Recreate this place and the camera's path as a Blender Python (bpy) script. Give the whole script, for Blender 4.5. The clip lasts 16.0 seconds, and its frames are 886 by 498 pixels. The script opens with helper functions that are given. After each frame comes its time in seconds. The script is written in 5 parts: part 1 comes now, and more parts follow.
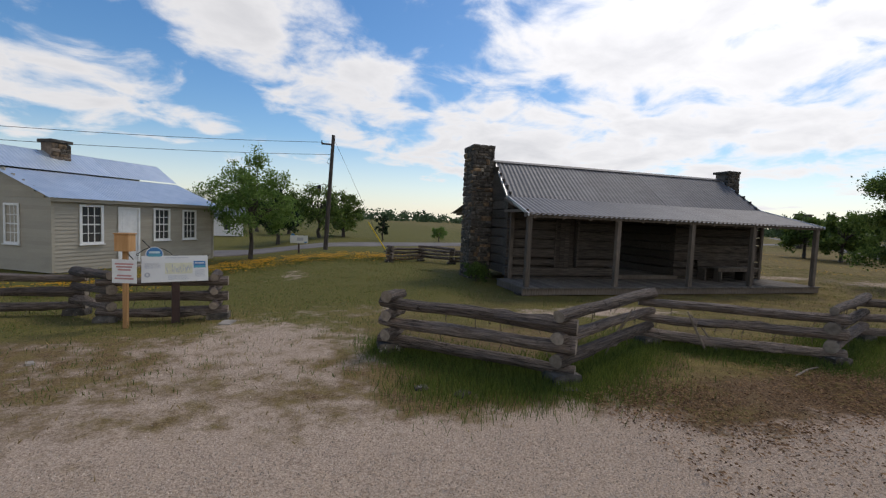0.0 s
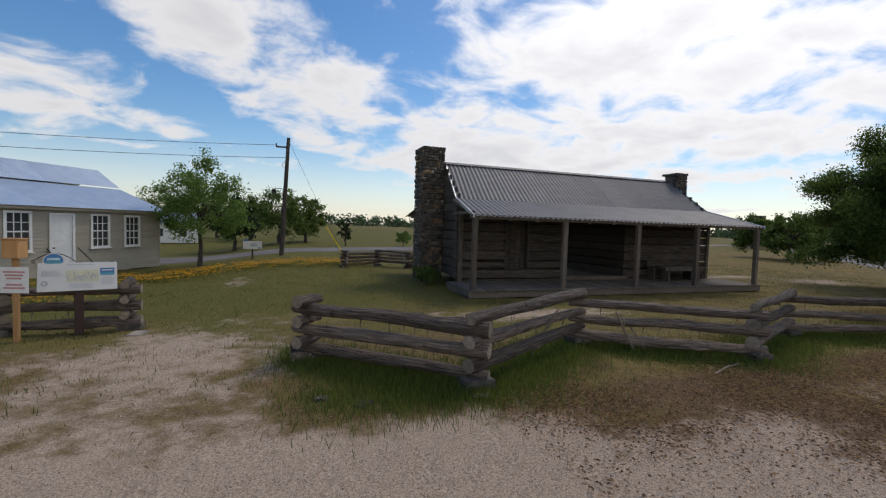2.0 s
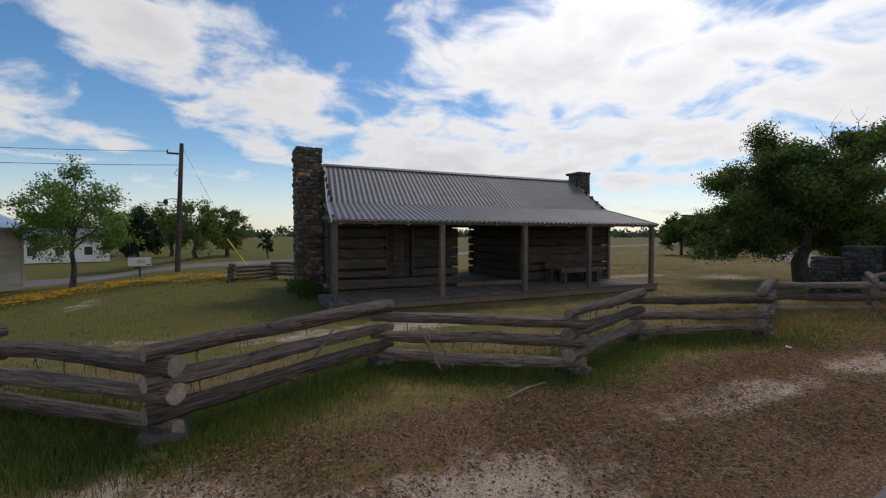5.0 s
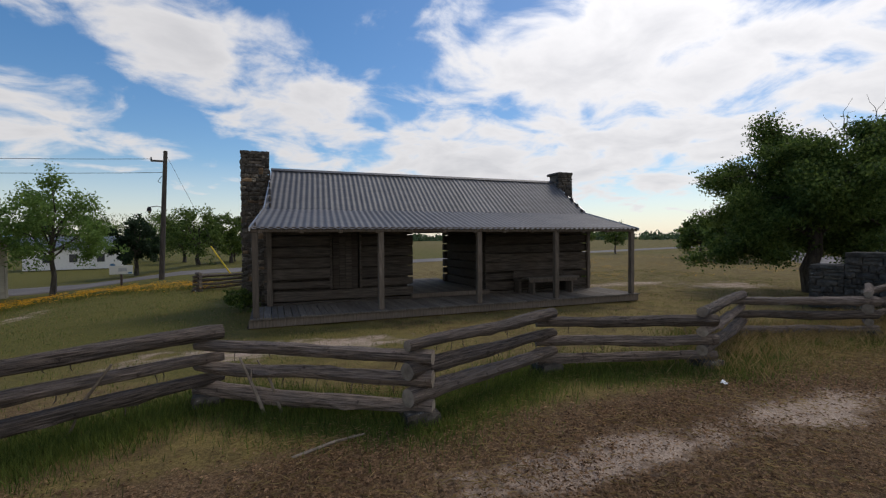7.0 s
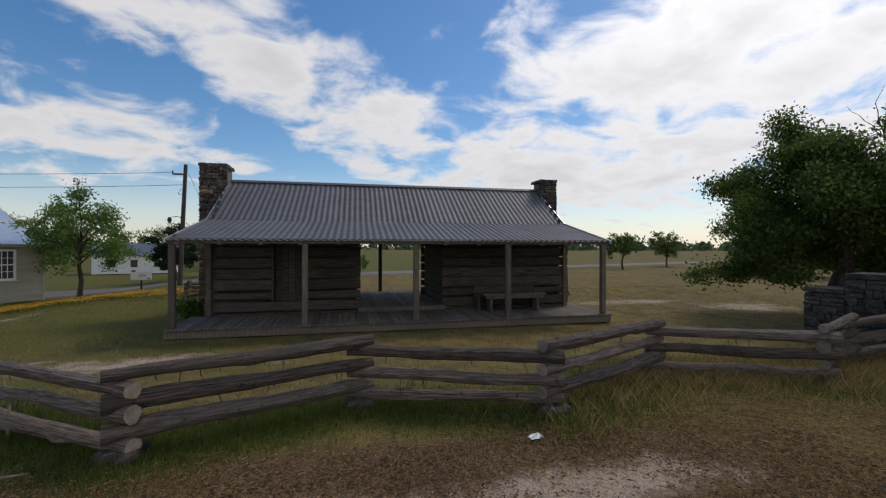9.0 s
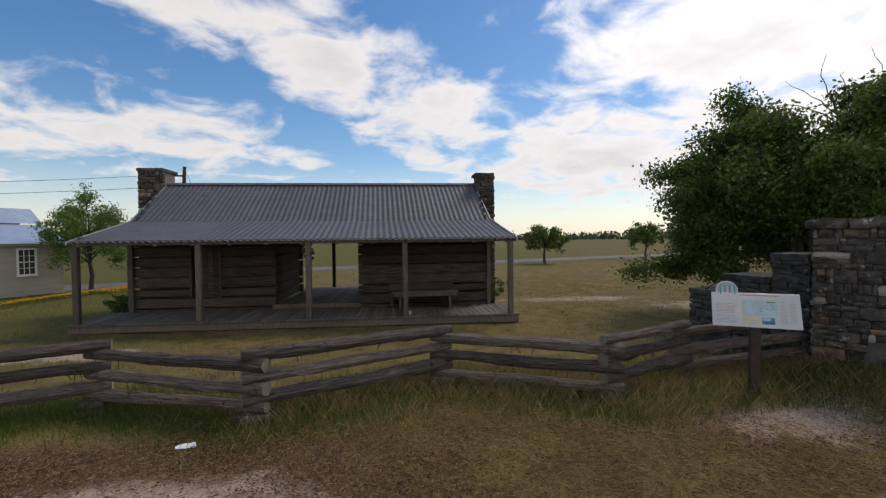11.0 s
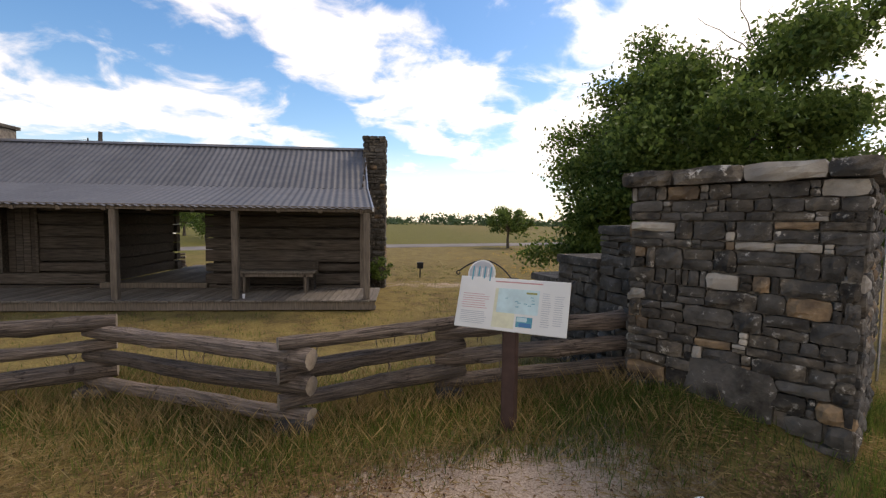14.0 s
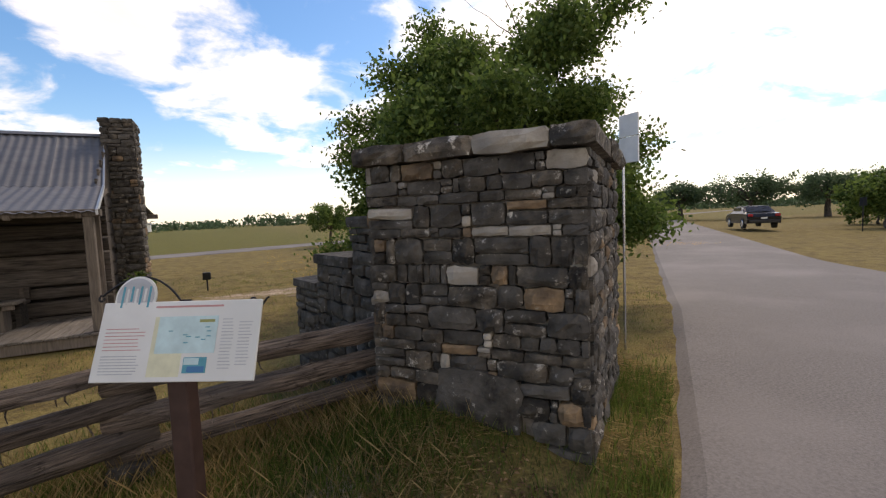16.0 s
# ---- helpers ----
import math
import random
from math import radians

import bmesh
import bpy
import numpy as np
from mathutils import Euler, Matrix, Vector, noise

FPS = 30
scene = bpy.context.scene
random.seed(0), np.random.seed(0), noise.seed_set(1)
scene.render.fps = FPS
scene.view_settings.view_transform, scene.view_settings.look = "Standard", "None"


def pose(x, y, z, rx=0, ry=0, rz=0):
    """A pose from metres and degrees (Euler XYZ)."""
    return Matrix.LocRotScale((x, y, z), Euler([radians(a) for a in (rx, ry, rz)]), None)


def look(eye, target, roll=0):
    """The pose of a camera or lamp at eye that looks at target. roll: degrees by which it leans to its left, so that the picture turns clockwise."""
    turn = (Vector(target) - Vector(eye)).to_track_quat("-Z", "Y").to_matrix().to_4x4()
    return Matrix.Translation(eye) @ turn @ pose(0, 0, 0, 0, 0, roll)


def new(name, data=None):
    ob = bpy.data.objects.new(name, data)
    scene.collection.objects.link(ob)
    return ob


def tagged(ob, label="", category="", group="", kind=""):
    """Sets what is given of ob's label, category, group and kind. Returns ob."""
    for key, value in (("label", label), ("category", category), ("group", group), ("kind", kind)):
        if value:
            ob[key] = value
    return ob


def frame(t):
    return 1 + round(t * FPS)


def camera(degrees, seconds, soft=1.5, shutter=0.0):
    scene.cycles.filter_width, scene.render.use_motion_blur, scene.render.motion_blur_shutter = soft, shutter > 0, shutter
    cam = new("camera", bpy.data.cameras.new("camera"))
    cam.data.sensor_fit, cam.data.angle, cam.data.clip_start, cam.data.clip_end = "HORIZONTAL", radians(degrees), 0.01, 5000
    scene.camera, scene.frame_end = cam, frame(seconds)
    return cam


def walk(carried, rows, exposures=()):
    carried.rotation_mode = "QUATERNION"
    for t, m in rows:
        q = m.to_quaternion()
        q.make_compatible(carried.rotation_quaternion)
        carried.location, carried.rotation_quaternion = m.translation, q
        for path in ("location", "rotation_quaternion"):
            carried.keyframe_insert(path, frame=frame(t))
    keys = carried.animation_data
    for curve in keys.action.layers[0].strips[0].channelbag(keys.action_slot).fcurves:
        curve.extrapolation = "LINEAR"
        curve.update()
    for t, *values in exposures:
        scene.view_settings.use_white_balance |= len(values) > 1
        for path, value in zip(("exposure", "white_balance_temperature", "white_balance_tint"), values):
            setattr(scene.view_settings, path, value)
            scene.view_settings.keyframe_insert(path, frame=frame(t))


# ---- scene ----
from functools import lru_cache

cam = camera(90.0, 16.0, soft=1.25)
PATH = [
    (0.0, -15.071, -9.902, 1.693, -16.23, -3.74, 2.41),
    (0.5, -14.737, -9.899, 1.688, -16.93, -3.51, 2.44),
    (1.0, -14.558, -9.935, 1.682, -17.87, -3.40, 2.42),
    (1.5, -14.440, -9.923, 1.674, -18.65, -3.18, 2.28),
    (2.0, -14.351, -9.887, 1.660, -19.75, -3.00, 1.86),
    (2.5, -14.148, -9.847, 1.637, -21.44, -2.76, 1.29),
    (3.0, -13.769, -9.823, 1.608, -23.05, -2.41, 0.86),
    (3.5, -13.304, -9.796, 1.584, -24.86, -2.19, 0.44),
    (4.0, -12.836, -9.765, 1.569, -25.23, -1.97, 0.14),
    (6.5, -10.325, -9.779, 1.718, -23.07, -1.70, -0.51),
    (7.0, -9.677, -9.730, 1.712, -21.28, -1.41, -0.42),
    (7.5, -8.993, -9.716, 1.714, -19.30, -1.06, -0.48),
    (8.0, -8.250, -9.749, 1.728, -17.37, -0.63, -0.30),
    (8.5, -7.478, -9.855, 1.750, -15.28, -0.17, -0.01),
    (11.0, -2.825, -10.509, 1.961, -5.50, -1.48, -0.62),
    (11.5, -2.061, -10.282, 1.919, -5.60, -1.83, -0.46),
    (12.0, -1.304, -10.051, 1.869, -5.77, -2.29, -0.33),
    (12.5, -0.595, -9.695, 1.809, -5.39, -2.74, -0.22),
    (13.0, -0.067, -9.388, 1.751, -5.32, -3.19, 0.20),
    (13.5, 0.280, -9.156, 1.709, -5.36, -3.36, 0.63),
    (14.0, 0.545, -8.984, 1.692, -5.13, -3.47, 0.74),
    (14.5, 0.764, -8.797, 1.679, -6.72, -3.71, 0.68),
    (15.0, 1.045, -8.567, 1.654, -10.56, -3.96, 0.14),
    (15.5, 1.321, -8.354, 1.637, -17.36, -4.09, -0.77),
    (16.0, 1.662, -8.303, 1.649, -26.08, -4.23, -2.33),
]
walk(cam, [(t, pose(x, y, z, 90 + p, -r, w)) for t, x, y, z, w, p, r in PATH],
     [(0.0, 0.05, 6650, 12), (4.0, -0.05, 6650, 12), (8.5, -0.1, 6650, 12), (11.0, 0.10, 6900, 14), (13.0, 0.56, 7450, 16), (14.5, 0.76, 7800, 17), (16.0, 0.66, 7600, 17)])

# ---- light ----
SUN_AZ, SUN_EL = 55.0, 52.0     # degrees clockwise from +y, and above the horizon
sun_dir = Vector((math.sin(radians(SUN_AZ)) * math.cos(radians(SUN_EL)), math.cos(radians(SUN_AZ)) * math.cos(radians(SUN_EL)), math.sin(radians(SUN_EL))))
lamp = bpy.data.lights.new("sun", "SUN")
lamp.energy, lamp.angle, lamp.color = 1.4, radians(18.0), (1.0, 0.93, 0.82)
new("sun", lamp).matrix_world = look((0, 0, 60), Vector((0, 0, 60)) - sun_dir)


def build_world():
    w = bpy.data.worlds.new("sky")
    scene.world = w
    w.use_nodes = True
    nt = w.node_tree
    nt.nodes.clear()
    N, L = nt.nodes.new, nt.links.new

    def m(op, a, b=None, c=None):
        n = N("ShaderNodeMath")
        n.operation = op
        for i, v in enumerate((a, b, c)):
            if v is None:
                continue
            if isinstance(v, (int, float)):
                n.inputs[i].default_value = v
            else:
                L(v, n.inputs[i])
        return n.outputs[0]

    sky = N("ShaderNodeTexSky")
    sky.sky_type, sky.sun_disc = "NISHITA", False
    sky.sun_elevation, sky.sun_rotation = radians(SUN_EL), radians(SUN_AZ)
    sky.dust_density, sky.ozone_density, sky.air_density = 0.4, 2.0, 1.0
    tc = N("ShaderNodeTexCoord")
    sep = N("ShaderNodeSeparateXYZ")
    L(tc.outputs["Generated"], sep.inputs[0])
    x, y, z = sep.outputs
    az = m("MULTIPLY", m("ARCTAN2", x, y), 57.2958)
    el = m("MULTIPLY", m("ARCSINE", z), 57.2958)
    # cloud deck: direction met with a flat layer overhead
    zz = m("ADD", m("MAXIMUM", z, 0.0), 0.22)
    com = N("ShaderNodeCombineXYZ")
    L(m("DIVIDE", x, zz), com.inputs[0])
    L(m("DIVIDE", y, zz), com.inputs[1])
    noi = N("ShaderNodeTexNoise")
    noi.inputs["Scale"].default_value, noi.inputs["Detail"].default_value, noi.inputs["Roughness"].default_value = 3.2, 10.0, 0.56
    noi.inputs["Distortion"].default_value = 0.35
    L(com.outputs[0], noi.inputs["Vector"])
    big = N("ShaderNodeTexNoise")
    big.inputs["Scale"].default_value, big.inputs["Detail"].default_value = 1.1, 2.0
    L(com.outputs[0], big.inputs["Vector"])
    # the cloud banks that stand over the place: azimuth, elevation, half widths, lean, weight
    banks = ((2, 17, 20, 5.0, -0.28, 0.42), (28, 8, 24, 4.5, 0.0, 0.40), (38, 24, 17, 9.0, 0.1, 0.5), (-12, 24, 12, 5.0, -0.3, 0.30),
             (-30, 26, 13, 5.0, -0.25, 0.36), (-24, 11, 15, 4.0, -0.1, 0.34), (-45, 11, 14, 6.0, 0.0, 0.34), (62, 16, 26, 12.0, 0.0, 0.45))
    total = None
    for a0, e0, wa, we, lean, k in banks:
        da = m("SUBTRACT", az, a0)
        de = m("SUBTRACT", m("SUBTRACT", el, e0), m("MULTIPLY", da, lean))
        q = m("ADD", m("POWER", m("ABSOLUTE", m("DIVIDE", da, wa)), 2.0), m("POWER", m("ABSOLUTE", m("DIVIDE", de, we)), 2.0))
        b = m("MULTIPLY", m("EXPONENT", m("MULTIPLY", q, -1.0)), k)
        total = b if total is None else m("ADD", total, b)
    dens = m("ADD", m("ADD", m("MULTIPLY", noi.outputs["Fac"], 1.25), m("MULTIPLY", big.outputs["Fac"], 0.25)), m("MULTIPLY", total, 0.85))
    dens = m("ADD", dens, m("MULTIPLY", m("MAXIMUM", m("MULTIPLY", y, -1.0), 0.0), 0.45))     # the sky behind is clouded over
    mask = N("ShaderNodeMapRange")
    mask.interpolation_type = "SMOOTHSTEP"
    mask.inputs["From Min"].default_value, mask.inputs["From Max"].default_value = 0.85, 1.14
    L(dens, mask.inputs["Value"])
    haze = N("ShaderNodeMapRange")
    haze.inputs["From Min"].default_value, haze.inputs["From Max"].default_value = 0.16, 0.0
    haze.inputs["To Min"].default_value, haze.inputs["To Max"].default_value = 0.0, 0.55
    L(z, haze.inputs["Value"])
    fac = m("MINIMUM", m("MAXIMUM", mask.outputs[0], haze.outputs[0]), 0.97)
    thick = N("ShaderNodeMapRange")
    thick.inputs["From Min"].default_value, thick.inputs["From Max"].default_value = 1.0, 1.55
    L(dens, thick.inputs["Value"])
    shade = N("ShaderNodeMix")
    shade.data_type = "RGBA"
    shade.inputs["A"].default_value, shade.inputs["B"].default_value = (0.97, 0.98, 1.0, 1), (0.66, 0.68, 0.72, 1)
    L(thick.outputs[0], shade.inputs["Factor"])
    # clouds near the sun glow brighter
    dot = N("ShaderNodeVectorMath")
    dot.operation = "DOT_PRODUCT"
    L(tc.outputs["Generated"], dot.inputs[0])
    dot.inputs[1].default_value = sun_dir
    glow = m("ADD", m("MULTIPLY", m("POWER", m("MAXIMUM", dot.outputs["Value"], 0.0), 5.0), 0.75), 0.82)
    b1, b2, mix, out = N("ShaderNodeBackground"), N("ShaderNodeBackground"), N("ShaderNodeMixShader"), N("ShaderNodeOutputWorld")
    vivid = N("ShaderNodeHueSaturation")
    vivid.inputs["Saturation"].default_value = 1.3
    L(sky.outputs[0], vivid.inputs["Color"])
    L(vivid.outputs[0], b1.inputs["Color"])
    b1.inputs["Strength"].default_value = 0.115
    L(shade.outputs["Result"], b2.inputs["Color"])
    L(glow, b2.inputs["Strength"])
    L(fac, mix.inputs[0])
    L(b1.outputs[0], mix.inputs[1])
    L(b2.outputs[0], mix.inputs[2])
    L(mix.outputs[0], out.inputs[0])


build_world()

# ---- materials ----


def surface(name, c1, c2, scale=6.0, stretch=(1, 1, 1), rough=0.85, bump=0.3, blotch=None, blotch_scale=1.2, blotch_amount=0.5, metal=0.0, vary=0.25, dist=0.01, detail=8.0, island=False, spec=0.3, speck=None, speck_scale=14.0, speck_edge=0.60):
    """Two-scale noise colour with matching relief; each object (or island) a little lighter or darker."""
    mt = bpy.data.materials.new(name)
    mt.use_nodes = True
    nt = mt.node_tree
    N, L = nt.nodes.new, nt.links.new
    bsdf = nt.nodes["Principled BSDF"]
    tc, mp, n1 = N("ShaderNodeTexCoord"), N("ShaderNodeMapping"), N("ShaderNodeTexNoise")
    mp.inputs["Scale"].default_value = stretch
    info = N("ShaderNodeObjectInfo")
    off = N("ShaderNodeVectorMath")
    off.operation = "ADD"
    sc = N("ShaderNodeVectorMath")
    sc.operation = "SCALE"
    sc.inputs[0].default_value = (17.0, 31.0, 23.0)
    L(info.outputs["Random"], sc.inputs["Scale"])
    L(tc.outputs["Object"], off.inputs[0])
    L(sc.outputs[0], off.inputs[1])
    L(off.outputs[0], mp.inputs["Vector"])
    L(mp.outputs[0], n1.inputs["Vector"])
    n1.inputs["Scale"].default_value, n1.inputs["Detail"].default_value, n1.inputs["Roughness"].default_value = scale, detail, 0.62
    ramp = N("ShaderNodeValToRGB")
    ramp.color_ramp.elements[0].position, ramp.color_ramp.elements[1].position = 0.32, 0.68
    ramp.color_ramp.elements[0].color, ramp.color_ramp.elements[1].color = (*c1, 1), (*c2, 1)
    L(n1.outputs["Fac"], ramp.inputs[0])
    col = ramp.outputs[0]
    if blotch:
        n2 = N("ShaderNodeTexNoise")
        n2.inputs["Scale"].default_value, n2.inputs["Detail"].default_value = blotch_scale, 5.0
        L(off.outputs[0], n2.inputs["Vector"])
        mr = N("ShaderNodeMapRange")
        mr.inputs["From Min"].default_value, mr.inputs["From Max"].default_value = 0.42, 0.66
        mr.inputs["To Max"].default_value = blotch_amount
        L(n2.outputs["Fac"], mr.inputs["Value"])
        mx = N("ShaderNodeMix")
        mx.data_type = "RGBA"
        L(mr.outputs[0], mx.inputs["Factor"])
        L(col, mx.inputs["A"])
        mx.inputs["B"].default_value = (*blotch, 1)
        col = mx.outputs["Result"]
    if speck:
        n3, r3, m3 = N("ShaderNodeTexNoise"), N("ShaderNodeMapRange"), N("ShaderNodeMix")
        n3.inputs["Scale"].default_value, n3.inputs["Detail"].default_value, n3.inputs["Roughness"].default_value = speck_scale, 7.0, 0.72
        L(off.outputs[0], n3.inputs["Vector"])
        r3.inputs["From Min"].default_value, r3.inputs["From Max"].default_value = speck_edge - 0.03, speck_edge + 0.05
        r3.inputs["To Max"].default_value = 0.85
        L(n3.outputs["Fac"], r3.inputs["Value"])
        m3.data_type = "RGBA"
        L(r3.outputs[0], m3.inputs["Factor"])
        L(col, m3.inputs["A"])
        m3.inputs["B"].default_value = (*speck, 1)
        col = m3.outputs["Result"]
    if vary:
        hv, mr = N("ShaderNodeHueSaturation"), N("ShaderNodeMapRange")
        mr.inputs["To Min"].default_value, mr.inputs["To Max"].default_value = 1 - vary, 1 + vary
        if island:
            geo = N("ShaderNodeNewGeometry")
            L(geo.outputs["Random Per Island"], mr.inputs["Value"])
        else:
            L(info.outputs["Random"], mr.inputs["Value"])
        L(mr.outputs[0], hv.inputs["Value"])
        L(col, hv.inputs["Color"])
        col = hv.outputs[0]
    L(col, bsdf.inputs["Base Color"])
    bsdf.inputs["Roughness"].default_value, bsdf.inputs["Metallic"].default_value = rough, metal
    bsdf.inputs["Specular IOR Level"].default_value = spec
    if bump:
        bp = N("ShaderNodeBump")
        bp.inputs["Strength"].default_value, bp.inputs["Distance"].default_value = bump, dist
        L(n1.outputs["Fac"], bp.inputs["Height"])
        L(bp.outputs[0], bsdf.inputs["Normal"])
    return mt


def plain(name, c, rough=0.6, metal=0.0, spec=0.4):
    return surface(name, tuple(v * 0.88 for v in c), tuple(min(1, v * 1.1) for v in c), 9.0, rough=rough, bump=0.06, metal=metal, vary=0.05, spec=spec)


def leaf_material(name, c1, c2):
    mt = bpy.data.materials.new(name)
    mt.use_nodes = True
    nt = mt.node_tree
    N, L = nt.nodes.new, nt.links.new
    bsdf = nt.nodes["Principled BSDF"]
    geo, ramp = N("ShaderNodeNewGeometry"), N("ShaderNodeValToRGB")
    ramp.color_ramp.elements[0].color, ramp.color_ramp.elements[1].color = (*c1, 1), (*c2, 1)
    L(geo.outputs["Random Per Island"], ramp.inputs[0])
    L(ramp.outputs[0], bsdf.inputs["Base Color"])
    bsdf.inputs["Roughness"].default_value, bsdf.inputs["Specular IOR Level"].default_value = 0.6, 0.25
    tr, mix, out = N("ShaderNodeBsdfTranslucent"), N("ShaderNodeMixShader"), nt.nodes["Material Output"]
    L(ramp.outputs[0], tr.inputs["Color"])
    mix.inputs[0].default_value = 0.5
    L(bsdf.outputs[0], mix.inputs[1])
    L(tr.outputs[0], mix.inputs[2])
    L(mix.outputs[0], out.inputs[0])
    return mt


M_LOG = surface("weathered_log", (0.022, 0.018, 0.015), (0.122, 0.103, 0.085), 5.0, (0.5, 6, 6), bump=0.6, blotch=(0.06, 0.044, 0.032), dist=0.015)
M_PLANK = surface("grey_deck_board", (0.085, 0.074, 0.062), (0.20, 0.175, 0.15), 5.0, (8, 0.6, 4), bump=0.4, blotch=(0.10, 0.085, 0.07))
M_POST = surface("weathered_post", (0.075, 0.062, 0.05), (0.19, 0.155, 0.125), 6.0, (5, 5, 0.5), bump=0.45, blotch=(0.08, 0.065, 0.05))
M_RAIL = surface("cedar_rail", (0.013, 0.009, 0.007), (0.29, 0.225, 0.18), 6.0, (0.6, 13, 13), bump=1.0, blotch=(0.115, 0.098, 0.088), blotch_scale=2.6, dist=0.035, vary=0.38, speck=(0.03, 0.02, 0.015), speck_scale=9.0, speck_edge=0.62)
M_CUT = surface("cut_log_end", (0.17, 0.135, 0.10), (0.32, 0.26, 0.20), 14.0, bump=0.3)
M_METAL = surface("galvanised_roof", (0.088, 0.089, 0.096), (0.142, 0.143, 0.15), 2.5, (0.6, 3, 3), rough=0.62, bump=0.05, metal=0.2, blotch=(0.108, 0.109, 0.117), vary=0.10, spec=0.5)
M_TRIM = surface("roof_trim", (0.42, 0.43, 0.44), (0.55, 0.56, 0.57), 4.0, rough=0.4, bump=0.05, metal=0.7, vary=0.05)
M_STONE = surface("lichened_limestone", (0.034, 0.027, 0.020), (0.20, 0.165, 0.125), 9.0, bump=1.0, blotch=(0.028, 0.027, 0.025), blotch_scale=4.0, blotch_amount=0.9, dist=0.045, vary=0.5, speck=(0.46, 0.42, 0.36), speck_scale=11.0, speck_edge=0.60)
M_STONE_PALE = surface("pale_limestone", (0.20, 0.172, 0.135), (0.50, 0.44, 0.36), 8.0, bump=0.8, blotch=(0.12, 0.115, 0.11), blotch_scale=4.0, blotch_amount=0.7, dist=0.02, vary=0.25)
M_STONE_TAN = surface("tan_sandstone", (0.12, 0.078, 0.045), (0.35, 0.235, 0.135), 9.0, bump=1.0, blotch=(0.05, 0.042, 0.035), blotch_scale=4.0, blotch_amount=0.8, dist=0.03, speck=(0.40, 0.36, 0.30), speck_scale=18.0, speck_edge=0.66)
M_STONE_DARK = surface("black_stained_stone", (0.022, 0.019, 0.016), (0.10, 0.088, 0.072), 8.0, bump=1.0, blotch=(0.17, 0.155, 0.138), blotch_scale=5.0, blotch_amount=0.4, dist=0.04, speck=(0.42, 0.39, 0.35), speck_scale=16.0, speck_edge=0.64)
M_MORTAR = surface("old_mortar", (0.09, 0.078, 0.066), (0.26, 0.225, 0.19), 12.0, bump=0.8, blotch=(0.04, 0.04, 0.038), dist=0.02)
M_BARK = surface("oak_bark", (0.03, 0.025, 0.02), (0.12, 0.10, 0.08), 5.0, (3, 3, 0.7), bump=0.9, dist=0.03)
M_OAK = leaf_material("oak_leaf", (0.036, 0.072, 0.014), (0.17, 0.235, 0.055))
M_LIME = leaf_material("spring_leaf", (0.09, 0.16, 0.03), (0.21, 0.31, 0.08))
M_CEDAR = leaf_material("cedar_leaf", (0.012, 0.028, 0.012), (0.035, 0.06, 0.025))
# greyer, flatter green: the haze of distance is put into the leaf colour
M_FAR = leaf_material("hazed_far_leaf", (0.05, 0.085, 0.04), (0.10, 0.15, 0.075))
M_BLADE = leaf_material("grass_blade", (0.045, 0.072, 0.013), (0.18, 0.225, 0.05))
M_DRY = leaf_material("dry_blade", (0.20, 0.135, 0.052), (0.45, 0.33, 0.15))
M_LITTER = leaf_material("dead_leaf", (0.08, 0.042, 0.02), (0.46, 0.29, 0.16))
M_PEBBLE = surface("pale_gravel", (0.22, 0.17, 0.12), (0.60, 0.50, 0.40), 20.0, bump=0.2, island=True, vary=0.4)
M_FLOWER = leaf_material("yellow_petal", (0.62, 0.30, 0.01), (0.75, 0.42, 0.02))
M_SIDING = surface("beige_clapboard", (0.35, 0.315, 0.25), (0.43, 0.39, 0.315), 7.0, (0.4, 5, 5), rough=0.6, bump=0.08, blotch=(0.30, 0.27, 0.215), blotch_amount=0.35, vary=0.06)
M_WHITE = surface("white_paint", (0.70, 0.70, 0.68), (0.82, 0.82, 0.80), 6.0, rough=0.5, bump=0.05, vary=0.04)
M_PALEMETAL = surface("pale_metal_roof", (0.52, 0.60, 0.68), (0.66, 0.72, 0.78), 2.5, rough=0.38, bump=0.04, metal=0.55, vary=0.06, spec=0.5)
M_BRICK = surface("sooty_brick", (0.16, 0.12, 0.09), (0.34, 0.26, 0.19), 9.0, bump=0.7, blotch=(0.06, 0.055, 0.05), blotch_scale=3.0)
M_POLE = surface("creosote_pole", (0.03, 0.025, 0.022), (0.09, 0.075, 0.065), 5.0, (4, 4, 0.4), bump=0.4)
M_BROWN = surface("brown_metal_post", (0.045, 0.026, 0.022), (0.075, 0.045, 0.038), 8.0, rough=0.5, bump=0.08, vary=0.05)
M_IRON = plain("black_iron", (0.02, 0.02, 0.022), 0.5, 0.6)
M_BOARD = surface("faded_sign_face", (0.62, 0.61, 0.57), (0.72, 0.71, 0.67), 2.0, rough=0.35, bump=0.0, blotch=(0.55, 0.56, 0.53), vary=0.03)
M_INK = plain("grey_print", (0.42, 0.43, 0.44))
M_RED = plain("red_print", (0.52, 0.26, 0.25))
M_BLUE = plain("blue_print", (0.05, 0.17, 0.34))
M_AQUA = plain("aqua_map", (0.46, 0.60, 0.60))
M_CREAM = plain("cream_map", (0.62, 0.60, 0.42))
M_OLIVE = plain("olive_print", (0.30, 0.30, 0.10))
M_TEAL = plain("teal_print", (0.08, 0.30, 0.36))
M_WOOD = surface("raw_stake_wood", (0.36, 0.19, 0.075), (0.50, 0.29, 0.13), 5.0, (6, 6, 0.5), bump=0.15)
M_YELLOW = plain("yellow_guy_guard", (0.70, 0.50, 0.02))
